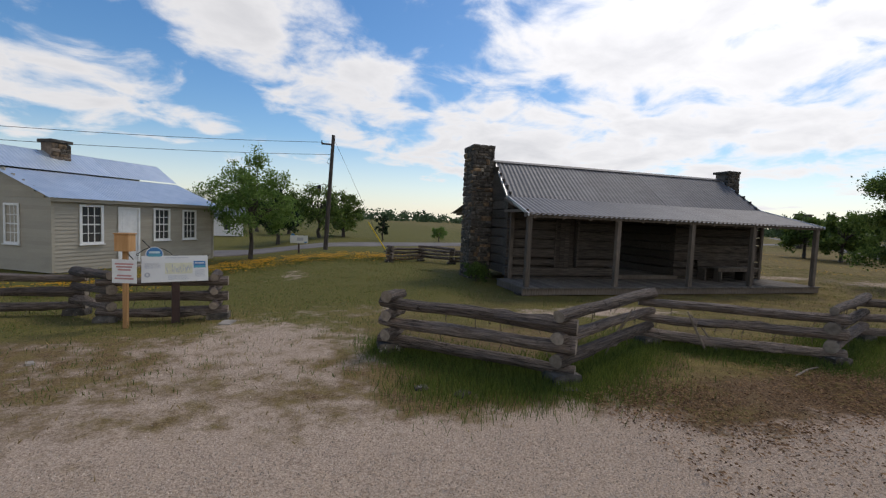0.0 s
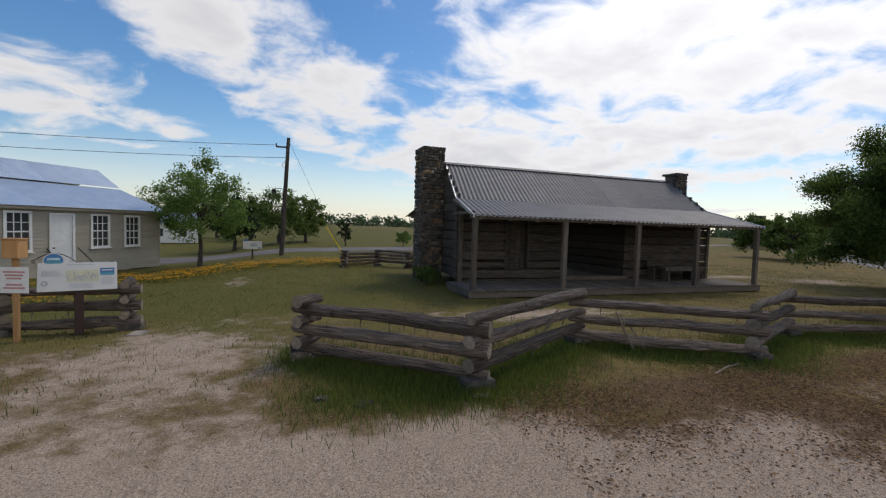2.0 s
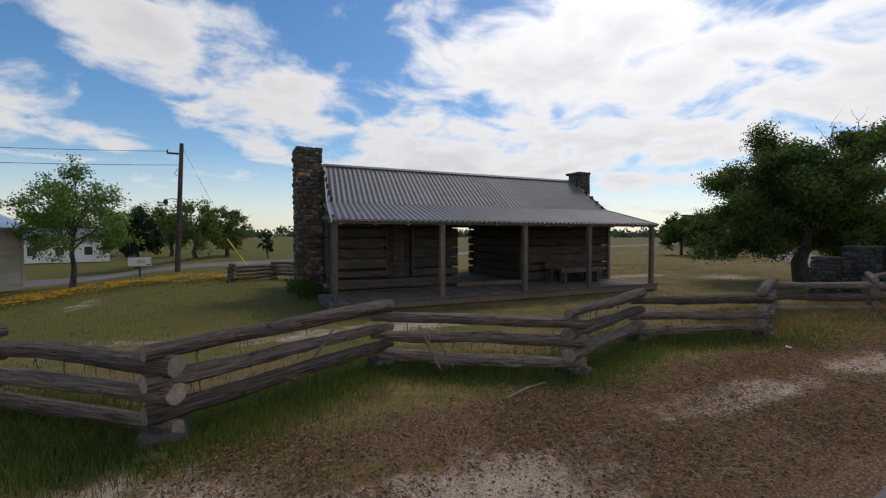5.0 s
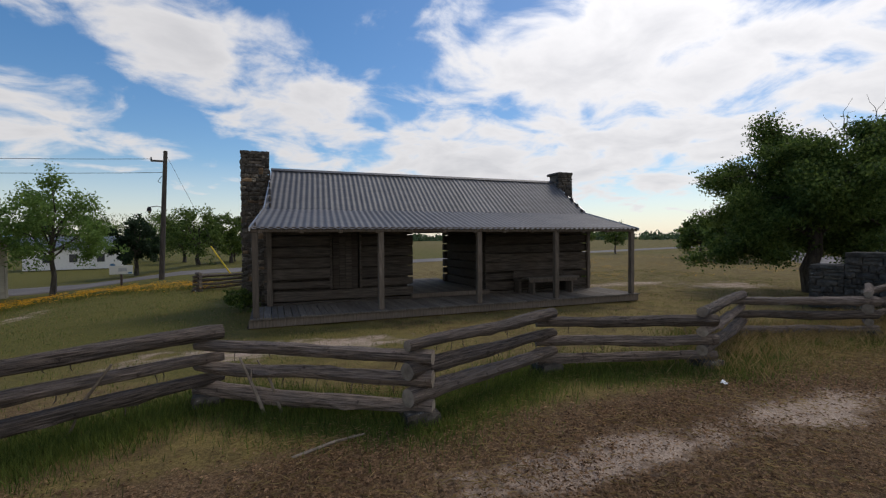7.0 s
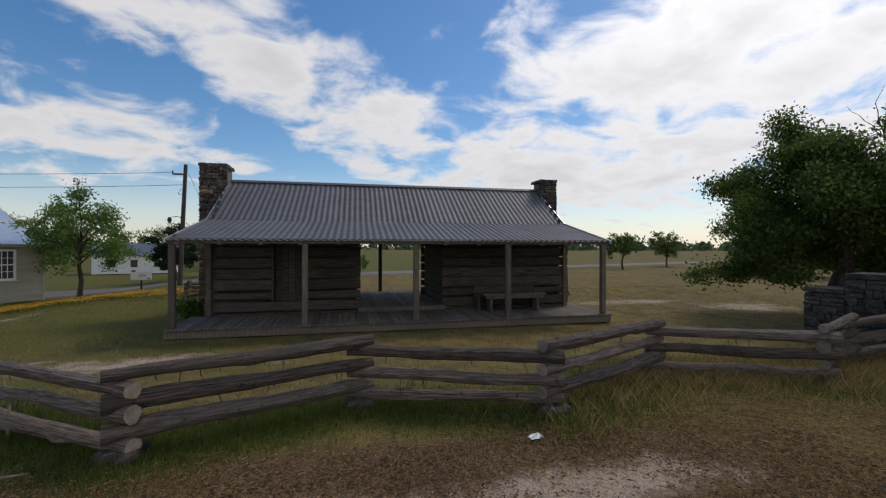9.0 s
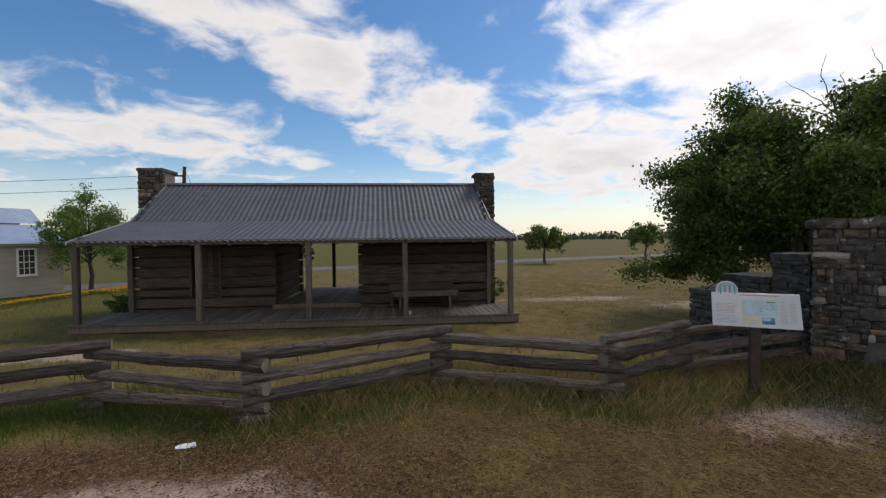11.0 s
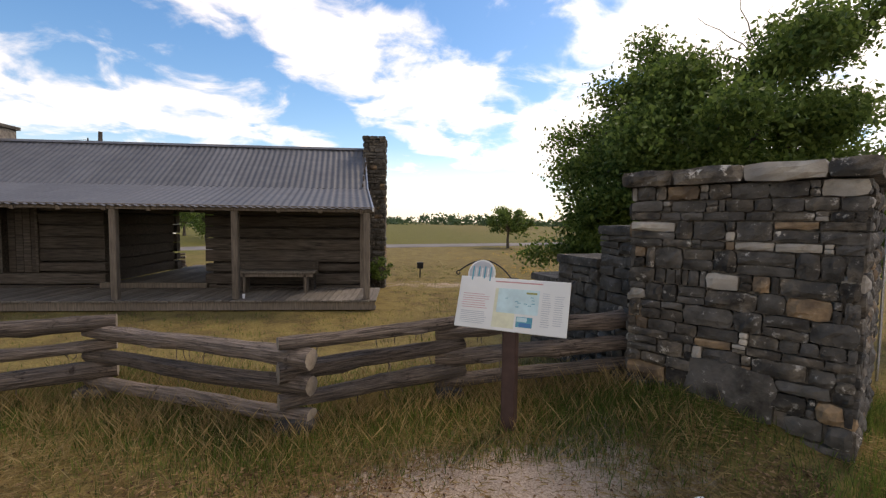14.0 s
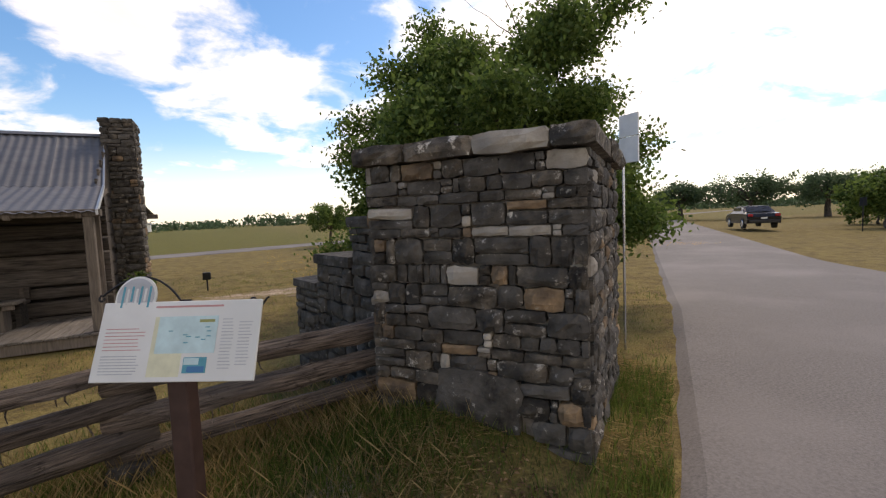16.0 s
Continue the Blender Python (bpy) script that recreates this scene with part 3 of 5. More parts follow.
def build_cabin():
    rnd = random.Random(4)
    cab = thing("log_cabin", pose(0, 0, 0), "weathered grey dogtrot log cabin with ribbed metal roof and porch", "cabin")
    X0, X1 = PX[0], PX[-1]
    # deck boards run front to back
    x = X0 - 0.12
    while x < X1 + 0.16:
        w = rnd.uniform(0.125, 0.155)
        y1 = WALL_Y - 0.02
        bm = box((x, -0.14 + rnd.uniform(-0.015, 0.015), DECK - 0.035), (x + w - 0.012, y1, DECK + rnd.uniform(-0.004, 0.004)), 0.004)
        part("deck_board", bm, M_PLANK, cab)
        x += w
    part("deck_rim", box((X0 - 0.14, -0.10, DECK - 0.20), (X1 + 0.17, -0.04, DECK - 0.04), 0.006), M_POST, cab, "dark rim joist under the porch boards")
    part("deck_rim", box((X1 + 0.06, -0.03, DECK - 0.20), (X1 + 0.12, WALL_Y, DECK - 0.04), 0.006), M_POST, cab)
    part("deck_rim", box((X0 - 0.10, -0.03, DECK - 0.20), (X0 - 0.04, WALL_Y, DECK - 0.04), 0.006), M_POST, cab)
    for px in (X0, -7.3, -4.8, -2.6, X1):
        part("pier_stone", stone_block_at((px - 0.17, 0.0, -0.14), 0.34, 0.09, 0.3, rnd), M_STONE, cab)
    # posts and plate
    for i, px in enumerate(PX):
        bm = box((px - 0.062, -0.062, DECK), (px + 0.062, 0.062, 1.86), 0.012)
        for v in bm.verts:
            v.co.x += 0.012 * noise.noise(Vector((px, 1, v.co.z)))
        part("porch_post", bm, M_POST, cab)
    part("porch_beam", box((X0 - 0.12, -0.075, 1.86), (X1 + 0.16, 0.075, 1.97), 0.01), M_POST, cab)
    # rafters under the porch roof
    for k in range(13):
        rx = X0 + 0.1 + (X1 - X0 - 0.2) * k / 12
        m = Matrix.Translation((rx, EAVE[0] + 0.05, EAVE[1] - 0.055)) @ Matrix.Rotation(math.atan2(BREAK[1] - EAVE[1], BREAK[0] - EAVE[0]), 4, "X")
        part("rafter", box((-0.04, 0, -0.045), (0.04, 1.88, 0.035), 0.006, m), M_POST, cab)
    # pens: front, back and side walls of logs
    pens = ((-9.67, -6.2), (-3.9, -0.42))
    n_log, z0, z1 = 8, DECK + 0.06, 2.34
    h = (z1 - z0) / n_log
    for pi_, (a, b) in enumerate(pens):
        door = (-8.25, -7.55) if pi_ == 0 else None
        for k in range(n_log):
            z = z0 + h * (k + 0.5)
            for y, front in ((WALL_Y + 0.1, True), (BACK_Y - 0.1, False)):
                over = 0.16
                spans = [(a - over, b + over * 0.4)] if pi_ == 0 else [(a - over * 0.4, b + 0.14)]
                if front and door and 0 < k < n_log - 1:
                    spans = [(spans[0][0], door[0]), (door[1], spans[0][1])]
                for s0, s1 in spans:
                    hh = h * rnd.uniform(0.86, 0.97) * (0.72 if k == 1 else 1)
                    bm = log_mesh(s1 - s0, hh, 0.2, rnd)
                    bmesh.ops.transform(bm, matrix=Matrix.Translation((s0, y + rnd.uniform(-0.012, 0.012), z)), verts=list(bm.verts))
                    part("log", bm, M_LOG, cab)
            for x_ in (a + 0.1, b - 0.1):
                bm = log_mesh(BACK_Y - WALL_Y - 0.42, h * 0.92, 0.18, rnd)
                bmesh.ops.transform(bm, matrix=Matrix.Translation((x_, WALL_Y + 0.21, z + 0.01)) @ Matrix.Rotation(math.pi / 2, 4, "Z"), verts=list(bm.verts))
                part("log", bm, M_LOG, cab)
        # dark backing added behind the logs so that no light leaks between them
        for lo, hi in (((a + 0.03, WALL_Y + 0.22, z0), (b - 0.03, WALL_Y + 0.24, z1)), ((a + 0.03, BACK_Y - 0.26, z0), (b - 0.03, BACK_Y - 0.23, z1))):
            part("chinking", box(lo, hi), M_LOG, cab)
        for xx in (a + 0.195, b - 0.215):
            part("chinking", box((xx, WALL_Y + 0.245, z0), (xx + 0.02, BACK_Y - 0.265, z1)), M_LOG, cab)
        part("sill_log", box((a - 0.1, WALL_Y - 0.02, DECK - 0.18), (b + 0.1, WALL_Y + 0.2, DECK + 0.05), 0.02), M_LOG, cab)
        part("loft_floor", box((a, WALL_Y, 2.35), (b, BACK_Y, 2.37)), M_LOG, cab)
        # gable boards
        gx = a if pi_ == 0 else b
        for k in range(7):
            za, zb = 2.375 + 0.2 * k, 2.375 + 0.2 * (k + 1) + 0.015
            f = lambda z: max(0.0, (RIDGE[1] - 0.05 - z) / (RIDGE[1] - 2.45) * 1.5)
            r = min(f(za), 1.5)
            if r > 0.1:
                part("gable_board", box((gx - 0.02, RIDGE[0] - r, za), (gx + 0.015, RIDGE[0] + r, min(zb, RIDGE[1] - 0.06)), 0.004, Matrix.Translation((0, 0, 0))), M_LOG, cab)
    part("porch_gable_board", box((-9.98, 0.1, 1.98), (-9.95, WALL_Y - 0.05, 2.06), 0.004), M_POST, cab)
    # door of the west pen
    door = part("door", box((-8.22, WALL_Y + 0.12, z0 + h), (-7.58, WALL_Y + 0.16, z1 - h - 0.03), 0.006), M_LOG, cab, "closed dark plank door")
    for k in range(4):
        part("door_plank", box((-8.22 + 0.16 * k + 0.004, WALL_Y + 0.095, z0 + h), (-8.22 + 0.16 * (k + 1) - 0.004, WALL_Y + 0.12, z1 - h - 0.03), 0.004), M_LOG, door)
    for xx in (-8.30, -7.555):
        part("door_frame", box((xx, WALL_Y - 0.03, z0 + h), (xx + 0.055, WALL_Y + 0.16, z1 - h), 0.006), M_LOG, cab)
    part("corner_board", box((-9.77, WALL_Y - 0.09, DECK), (-9.65, WALL_Y - 0.02, 2.3), 0.006), M_POST, cab, "upright grey corner board")
    part("corner_board", box((-0.46, WALL_Y - 0.09, DECK), (-0.36, WALL_Y - 0.02, 2.3), 0.006), M_POST, cab)
    # breezeway floor, step and rear post
    x = pens[0][1]
    while x < pens[1][0]:
        part("breezeway_board", box((x + 0.005, WALL_Y + 0.02, DECK + 0.03), (x + 0.17, BACK_Y + 1.2, DECK + 0.07), 0.004), M_PLANK, cab)
        x += 0.176
    part("breezeway_step", box((pens[0][1], WALL_Y - 0.12, DECK + 0.002), (pens[1][0], WALL_Y + 0.015, DECK + 0.12), 0.012), M_POST, cab)
    part("rear_post", box((-5.32, BACK_Y + 1.0, DECK - 0.1), (-5.20, BACK_Y + 1.12, 1.9), 0.01), M_POST, cab)
    part("rear_beam", box((-9.9, BACK_Y + 1.0, 1.9), (0.0, BACK_Y + 1.12, 2.02), 0.01), M_POST, cab)
    part("breezeway_ceiling", box((pens[0][1], WALL_Y, 2.28), (pens[1][0], BACK_Y, 2.31)), M_LOG, cab)
    # roof of ribbed sheets
    xs = np.linspace(X0 - 0.10, X1 + 0.14, 13)
    for lo, hi in zip(xs[:-1], xs[1:]):
        for a, b, rows in ((EAVE, BREAK, 6), (BREAK, RIDGE, 6), ((2 * RIDGE[0] - BREAK[0], BREAK[1]), RIDGE, 2), ((6.45, 1.96), (2 * RIDGE[0] - BREAK[0], BREAK[1]), 2)):
            v, f = corrugated(lo, hi, a, b, rows)
            v = [(roof_x(p.x, p.y), p.y, p.z) for p in v]
            mesh_object("roof_sheet", v, f, M_METAL, cab, smooth=True)
    for a, b in ((EAVE, BREAK), (BREAK, RIDGE)):
        for xx in (X0 - 0.11, X1 + 0.12):
            bm = box((xx, 0, -0.05), (xx + 0.03, 1, 0.03), 0.0)
            for v in bm.verts:
                y = a[0] + (b[0] - a[0]) * v.co.y
                v.co = Vector((roof_x(v.co.x, y), y, a[1] + (b[1] - a[1]) * v.co.y + v.co.z))
            part("rake_trim", bm, M_TRIM, cab)
    for s in (-1, 1):
        m = Matrix.Translation((0, RIDGE[0], RIDGE[1] + 0.035)) @ Matrix.Rotation(-s * 0.62, 4, "X")
        part("ridge_cap", box((X0 + 0.34, min(0, s * 0.12), -0.005), (X1 - 0.3, max(0, s * 0.12), 0.005), 0.0, m), M_METAL, cab)
    # chimneys
    for cx, top, w, y0, d in ((-10.37, 4.04, 0.70, 3.15, 0.85), (-0.52, 3.90, 0.58, 2.95, 0.62)):
        ch = part("chimney", box((cx + 0.05, y0 + 0.05, -0.15), (cx + w - 0.05, y0 + d - 0.05, top - 0.05), 0.02), M_MORTAR, cab, "fieldstone chimney stack darkened by soot")
        mats = [M_STONE] * 3 + [M_STONE_DARK] * 6 + [M_STONE_TAN]
        stone_face(ch, Matrix.Translation((cx, y0, -0.15)), w, top + 0.15, rnd, (0.09, 0.18), (0.14, 0.36), 0.12, materials=mats)
        if cx < -5:
            stone_face(ch, Matrix.Translation((cx, y0 + d, -0.15)) @ Matrix.Rotation(-math.pi / 2, 4, "Z"), d, top + 0.15, rnd, (0.10, 0.2), (0.18, 0.4), 0.12, materials=mats)
        else:
            stone_face(ch, Matrix.Translation((cx + w, y0, -0.15)) @ Matrix.Rotation(math.pi / 2, 4, "Z"), d, top + 0.15, rnd, (0.10, 0.2), (0.18, 0.4), 0.12, materials=mats)
        for k in range(3):
            part("chimney_cap_stone", stone_block_at((cx - 0.02 + w * 0.35 * k, y0 - 0.03, top - 0.06), w * 0.34, 0.09, d + 0.04, rnd), M_STONE_DARK, ch)


def stone_block_at(lo, w, h, d, rnd):
    bm = stone_block(w, h, d, rnd)
    bmesh.ops.transform(bm, matrix=Matrix.Translation(lo), verts=list(bm.verts))
    return bm


build_cabin()


def build_bench():
    b = thing("porch_bench", pose(-2.2, 0.95, DECK), "long weathered plank bench standing on the cabin porch", "bench")
    part("bench_seat", box((-0.85, -0.18, 0.42), (0.85, 0.18, 0.47), 0.008), M_PLANK, b)
    for x in (-0.68, 0.6):
        part("bench_leg", box((x, -0.14, 0.0), (x + 0.06, 0.14, 0.42), 0.006), M_POST, b)
    part("bench_apron", box((-0.8, -0.14, 0.34), (0.8, -0.11, 0.42), 0.004), M_POST, b)
    c = thing("low_bench", pose(-1.95, 1.32, DECK), "dark low plank settle against the log wall", "bench")
    part("settle_seat", box((-1.2, -0.15, 0.36), (0.55, 0.15, 0.41), 0.008), M_LOG, c)
    part("settle_back", box((-1.2, 0.13, 0.44), (0.55, 0.17, 0.62), 0.008), M_LOG, c)
    for x in (-1.15, 0.42):
        part("settle_leg", box((x, -0.13, 0.0), (x + 0.07, 0.17, 0.36), 0.006), M_LOG, c)
        part("settle_back_post", box((x, 0.12, 0.41), (x + 0.06, 0.16, 0.62), 0.005), M_LOG, c)
    j = thing("cup", pose(-2.62, 0.12, DECK), "small white paper cup on the porch boards", "cup")
    part("cup_body", tube([(0, 0, 0), (0, 0, 0.08)], [0.022, 0.03], 10), M_PAPER, j)
    part("cup_rim", tube([(0, 0, 0.081), (0, 0, 0.086)], [0.032, 0.032], 10), M_PAPER, j)


build_bench()


# ---- split-rail fences ----


def rail_mesh(length, r, rnd, lean=0.0):
    n = max(6, int(length / 0.16))
    ph, bow = rnd.uniform(0, 50), rnd.uniform(-0.035, 0.035)
    bm = bmesh.new()
    seg, rings = 10, []
    for i in range(n + 1):
        t = i / n
        x = length * t
        rr = r * (1.08 - 0.22 * t) * (1 + 0.10 * noise.noise(Vector((x * 2.2, ph, 0))))
        oy = bow * math.sin(math.pi * t) + 0.02 * noise.noise(Vector((x * 1.1, ph, 5)))
        oz = 0.02 * noise.noise(Vector((x * 1.3, ph, 9)))
        ring = []
        for k in range(seg):
            a = 2 * math.pi * k / seg
            q = rr * (1 + 0.22 * noise.noise(Vector((math.cos(a) * 2.0 + ph, math.sin(a) * 2.0, x * 0.9))) + 0.07 * rnd.uniform(-1, 1))
            ring.append(bm.verts.new((x, oy + q * math.cos(a), oz + q * 0.94 * math.sin(a))))
        rings.append(ring)
    for i in range(n):
        for k in range(seg):
            bm.faces.new((rings[i][k], rings[i + 1][k], rings[i + 1][(k + 1) % seg], rings[i][(k + 1) % seg]))
    caps = [bm.faces.new(rings[0][::-1]), bm.faces.new(rings[-1])]
    for c in caps:
        c.material_index = 1
    # knots
    for _ in range(rnd.randint(2, 5)):
        i, k = rnd.randint(1, max(1, n - 1)), rnd.randrange(seg)
        c = rings[i][k].co
        c.y, c.z = c.y * 1.28, c.z * 1.28
    bmesh.ops.recalc_face_normals(bm, faces=list(bm.faces))
    return bm


def build_fence(name, pts, rails, heights, label, seed, end_stack=(False, False), radius=0.076):
    rnd = random.Random(seed)
    o = pts[0]
    f = thing(name, pose(o[0], o[1], ground_z(*o)), label, "fence")
    base = Vector((o[0], o[1], ground_z(*o)))

    def rail(a, b, z, r):
        d = Vector((b[0] - a[0], b[1] - a[1], 0))
        ln = d.length
        d.normalize()
        over = 0.14
        bm = rail_mesh(ln + 2 * over, r, rnd)
        ang = math.atan2(d.y, d.x)
        flip = rnd.random() < 0.5
        tilt = rnd.uniform(-0.012, 0.012)
        za, zb = ground_z(*a), ground_z(*b)
        m = Matrix.Translation((a[0] - d.x * over, a[1] - d.y * over, z + za)) @ Matrix.Rotation(ang, 4, "Z") @ Matrix.Rotation(tilt - (zb - za) / ln, 4, "Y")
        if flip:
            m = m @ Matrix.Translation((ln + 2 * over, 0, 0)) @ Matrix.Rotation(math.pi, 4, "Z")
        ob = part("rail", bm, M_RAIL, f, smooth=False)
        ob.matrix_local = Matrix.Translation(-base) @ m
        ob.data.materials.append(M_CUT)
        for _ in range(rnd.randint(4, 8)):
            p = Vector((rnd.uniform(0.1, ln), rnd.uniform(-0.03, 0.03), -r * 0.75))
            q = p + Vector((rnd.uniform(-0.05, 0.05), rnd.uniform(-0.03, 0.03), -rnd.uniform(0.05, 0.15)))
            part("bark_strip", tube([p + Vector((0, 0, 0.03)), p.lerp(q, 0.5) + Vector((0.012, 0, 0)), q], [0.006, 0.005, 0.002], 4), M_RAIL, ob)

    for i, (a, b) in enumerate(zip(pts[:-1], pts[1:])):
        for k in range(rails):
            z = heights[k] + (0.105 if i % 2 else 0.0)
            rail(a, b, z, radius * rnd.uniform(0.88, 1.12))
    # short filler blocks between the crossing rails, and footing stones
    for i, p in enumerate(pts):
        zg = ground_z(*p)
        first, last = i == 0, i == len(pts) - 1
        if (first and end_stack[0]) or (last and end_stack[1]):
            q = pts[1] if first else pts[-2]
            d = Vector((q[0] - p[0], q[1] - p[1], 0)).normalized()
            nrm = Vector((-d.y, d.x, 0))
            for k in range(rails):
                bm = rail_mesh(0.42, radius * 0.95, rnd)
                m = Matrix.Translation(Vector((p[0], p[1], zg + heights[k] + 0.105)) - nrm * 0.21 + d * 0.05) @ Matrix.Rotation(math.atan2(nrm.y, nrm.x), 4, "Z")
                ob = part("filler_log", bm, M_RAIL, f)
                ob.matrix_local = Matrix.Translation(-base) @ m
                ob.data.materials.append(M_CUT)
        w, h = rnd.uniform(0.26, 0.36), heights[0] - 0.03
        bm = stone_block(w, h + 0.06, 0.28, rnd)
        bmesh.ops.transform(bm, matrix=Matrix.Translation(Vector((p[0] - w / 2, p[1] - 0.15, zg - 0.06)) - base), verts=list(bm.verts))
        part("footing_stone", bm, M_STONE_DARK if i % 3 else M_STONE, f)
    return f


build_fence("rail_fence", FENCE, 3, (0.145, 0.385, 0.62), "zigzag split-rail cedar fence of weathered grey logs on footing stones", 11, (True, False))
build_fence("rail_fence", [(-20.3, -0.95), (-18.9, -1.0), (-18.1, -1.95), (-16.55, -1.88)], 3, (0.145, 0.385, 0.62), "zigzag split-rail cedar fence end with stacked cut logs", 12, (False, True))
build_fence("rail_fence", [(-12.1, 7.9), (-10.6, 8.6), (-9.6, 7.4), (-7.6, 8.1)], 4, (0.10, 0.24, 0.38, 0.52), "low stacked rail fence behind the cabin chimney", 13, (True, False), 0.06)


def loose_sticks():
    """Broken branches propped in the fence and lying in front of it."""
    rnd = random.Random(91)
    for a, b, r in (((-11.35, -5.0, 0.0), (-11.0, -5.05, 0.62), 0.018), ((-9.75, -5.1, 0.0), (-9.98, -4.95, 0.55), 0.02), ((-9.6, -5.15, 0.02), (-9.82, -4.85, 0.48), 0.015), ((-9.55, -6.15, 0.03), (-8.95, -6.0, 0.05), 0.014)):
        a, b = Vector(a), Vector(b)
        o = a + Vector((0, 0, ground_z(a.x, a.y)))
        t = thing("broken_branch", Matrix.Translation(o), "pale broken bare branch lying against the rail fence", "branch", "broken branches")
        mid = (b - a) * 0.5 + Vector((rnd.uniform(-.03, .03), rnd.uniform(-.03, .03), rnd.uniform(0, .03)))
        part("stem", tube([(0, 0, -0.01), mid, b - a], [r, r * 0.85, r * 0.55], 7, None, 0.12, rnd), M_CUT, t)
        part("twig", tube([mid, mid + (b - a) * 0.22 + Vector((0.05, -0.04, 0.03))], [r * 0.5, r * 0.2], 5), M_CUT, t)


loose_sticks()


# ---- stone gate block ----


def frame_at(o, d, z=0.0):
    """A pose at o whose x runs along d in plan."""
    d = Vector((d[0], d[1], 0)).normalized()
    return Matrix(((d.x, -d.y, 0, o[0]), (d.y, d.x, 0, o[1]), (0, 0, 1, z), (0, 0, 0, 1)))


def build_block():
    rnd = random.Random(21)
    m0 = frame_at((2.60, -5.15), (0.62, -0.784))
    b = thing("stone_block", m0, "tall square block of rough-coursed dark lichened stone with a projecting cap", "stone wall")
    W, D, H = 1.54, 1.9, 2.02
    part("mortar_core", box((0.05, 0.05, -0.2), (W - 0.05, D, H), 0.0), M_MORTAR, b, "dark recessed mortar")
    mats = [M_STONE] * 7 + [M_STONE_DARK] * 9 + [M_STONE_PALE] + [M_STONE_TAN] * 2
    big = ((0.50, 0.22, 1.12, 0.62),)
    stone_face(b, Matrix.Translation((0.0, 0, -0.1)), W, H + 0.1, rnd, (0.06, 0.18), (0.08, 0.38), 0.12, materials=mats, skip=big, gap=0.010)
    bm = stone_block(0.60, 0.39, 0.12, rnd, 0.06)
    bmesh.ops.transform(bm, matrix=Matrix.Translation((0.51, -0.035, 0.22)), verts=list(bm.verts))
    part("plaque_stone", bm, M_STONE_DARK, b, "large smooth dark slab set low in the face")
    stone_face(b, Matrix.Translation((W, 0, 0)) @ Matrix.Rotation(math.pi / 2, 4, "Z"), D, H, rnd, (0.07, 0.17), (0.10, 0.36), 0.12, materials=mats, gap=0.011)
    stone_face(b, Matrix.Translation((0, D, 0)) @ Matrix.Rotation(-math.pi / 2, 4, "Z"), D, H, rnd, (0.12, 0.24), (0.25, 0.6), 0.12, materials=mats, gap=0.014)
    x = -0.07
    while x < W + 0.05:
        w = min(rnd.uniform(0.3, 0.5), W + 0.07 - x)
        bm = stone_block(w - 0.012, 0.13, 0.9, rnd, 0.2)
        bmesh.ops.transform(bm, matrix=Matrix.Translation((x, -0.07, H + 0.004)), verts=list(bm.verts))
        part("cap_stone", bm, M_STONE if rnd.random() < 0.7 else M_STONE_PALE, b, smooth=False)
        x += w
    y = 0.82
    while y < D - 0.05:
        w = min(rnd.uniform(0.35, 0.6), D - y)
        bm = stone_block(w - 0.012, 0.15, 0.9, rnd, 0.2)
        bmesh.ops.transform(bm, matrix=Matrix.Translation((W + 0.07, y, H + 0.004)) @ Matrix.Rotation(math.pi / 2, 4, "Z"), verts=list(bm.verts))
        part("cap_stone", bm, M_STONE, b)
        y += w
    part("cap_fill", box((0.3, 0.78, H), (W - 0.78, D - 0.02, H + 0.12), 0.0), M_MORTAR, b)
    # stepped wing wall
    w = thing("stepped_stone_wall", pose(2.75, -5.0, 0.0, 0, 0, 12), "stepped low stone wing wall beside the gate block", "stone wall")
    for (ya, yb, z) in ((0.02, 0.55, 1.68), (0.56, 1.35, 1.32), (1.36, 2.0, 1.02)):
        part("wall_core", box((0.06, ya + 0.03, 0), (0.66, yb - 0.03, z - 0.10), 0.0), M_MORTAR, w)
        stone_face(w, Matrix.Translation((0.0, yb, 0.0)) @ Matrix.Rotation(-math.pi / 2, 4, "Z"), yb - ya, z - 0.10, rnd, (0.09, 0.17), (0.16, 0.4), 0.1, materials=[M_STONE_DARK])
        stone_face(w, Matrix.Translation((0.7, yb, 0.0)) @ Matrix.Rotation(math.pi, 4, "Z"), 0.7, z - 0.10, rnd, (0.10, 0.18), (0.2, 0.4), 0.1, materials=[M_STONE_DARK])
        part("coping_stone", stone_block_at((-0.04, ya, z - 0.096), 0.78, 0.10, yb - ya - 0.008, rnd), M_STONE_DARK, w)
    s = thing("white_sign_panel", pose(5.75, -4.75, -0.36), "white metal sign panel standing behind the stone block", "sign")
    part("panel", box((-0.02, -0.12, 2.52), (0.0, 0.14, 2.8), 0.003), M_WHITE, s)
    part("panel", box((-0.02, -0.12, 2.81), (0.0, 0.14, 3.05), 0.003), M_WHITE, s)
    part("sign_post", box((0.001, 0.10, 0), (0.026, 0.125, 2.9), 0.004), M_CHROME, s)


build_block()

# ---- signs ----


def disc(r, seg=28, z0=0.0, thick=0.012):
    bm = bmesh.new()
    bmesh.ops.create_cone(bm, cap_ends=True, segments=seg, radius1=r, radius2=r, depth=thick)
    bmesh.ops.transform(bm, matrix=Matrix.Rotation(math.pi / 2, 4, "X"), verts=list(bm.verts))
    return bm


def flat(parent, name, x0, z0, x1, z1, lift, material, label=""):
    return part(name, box((x0, -lift - 0.0015, z0), (x1, -lift, z1)), material, parent, label)


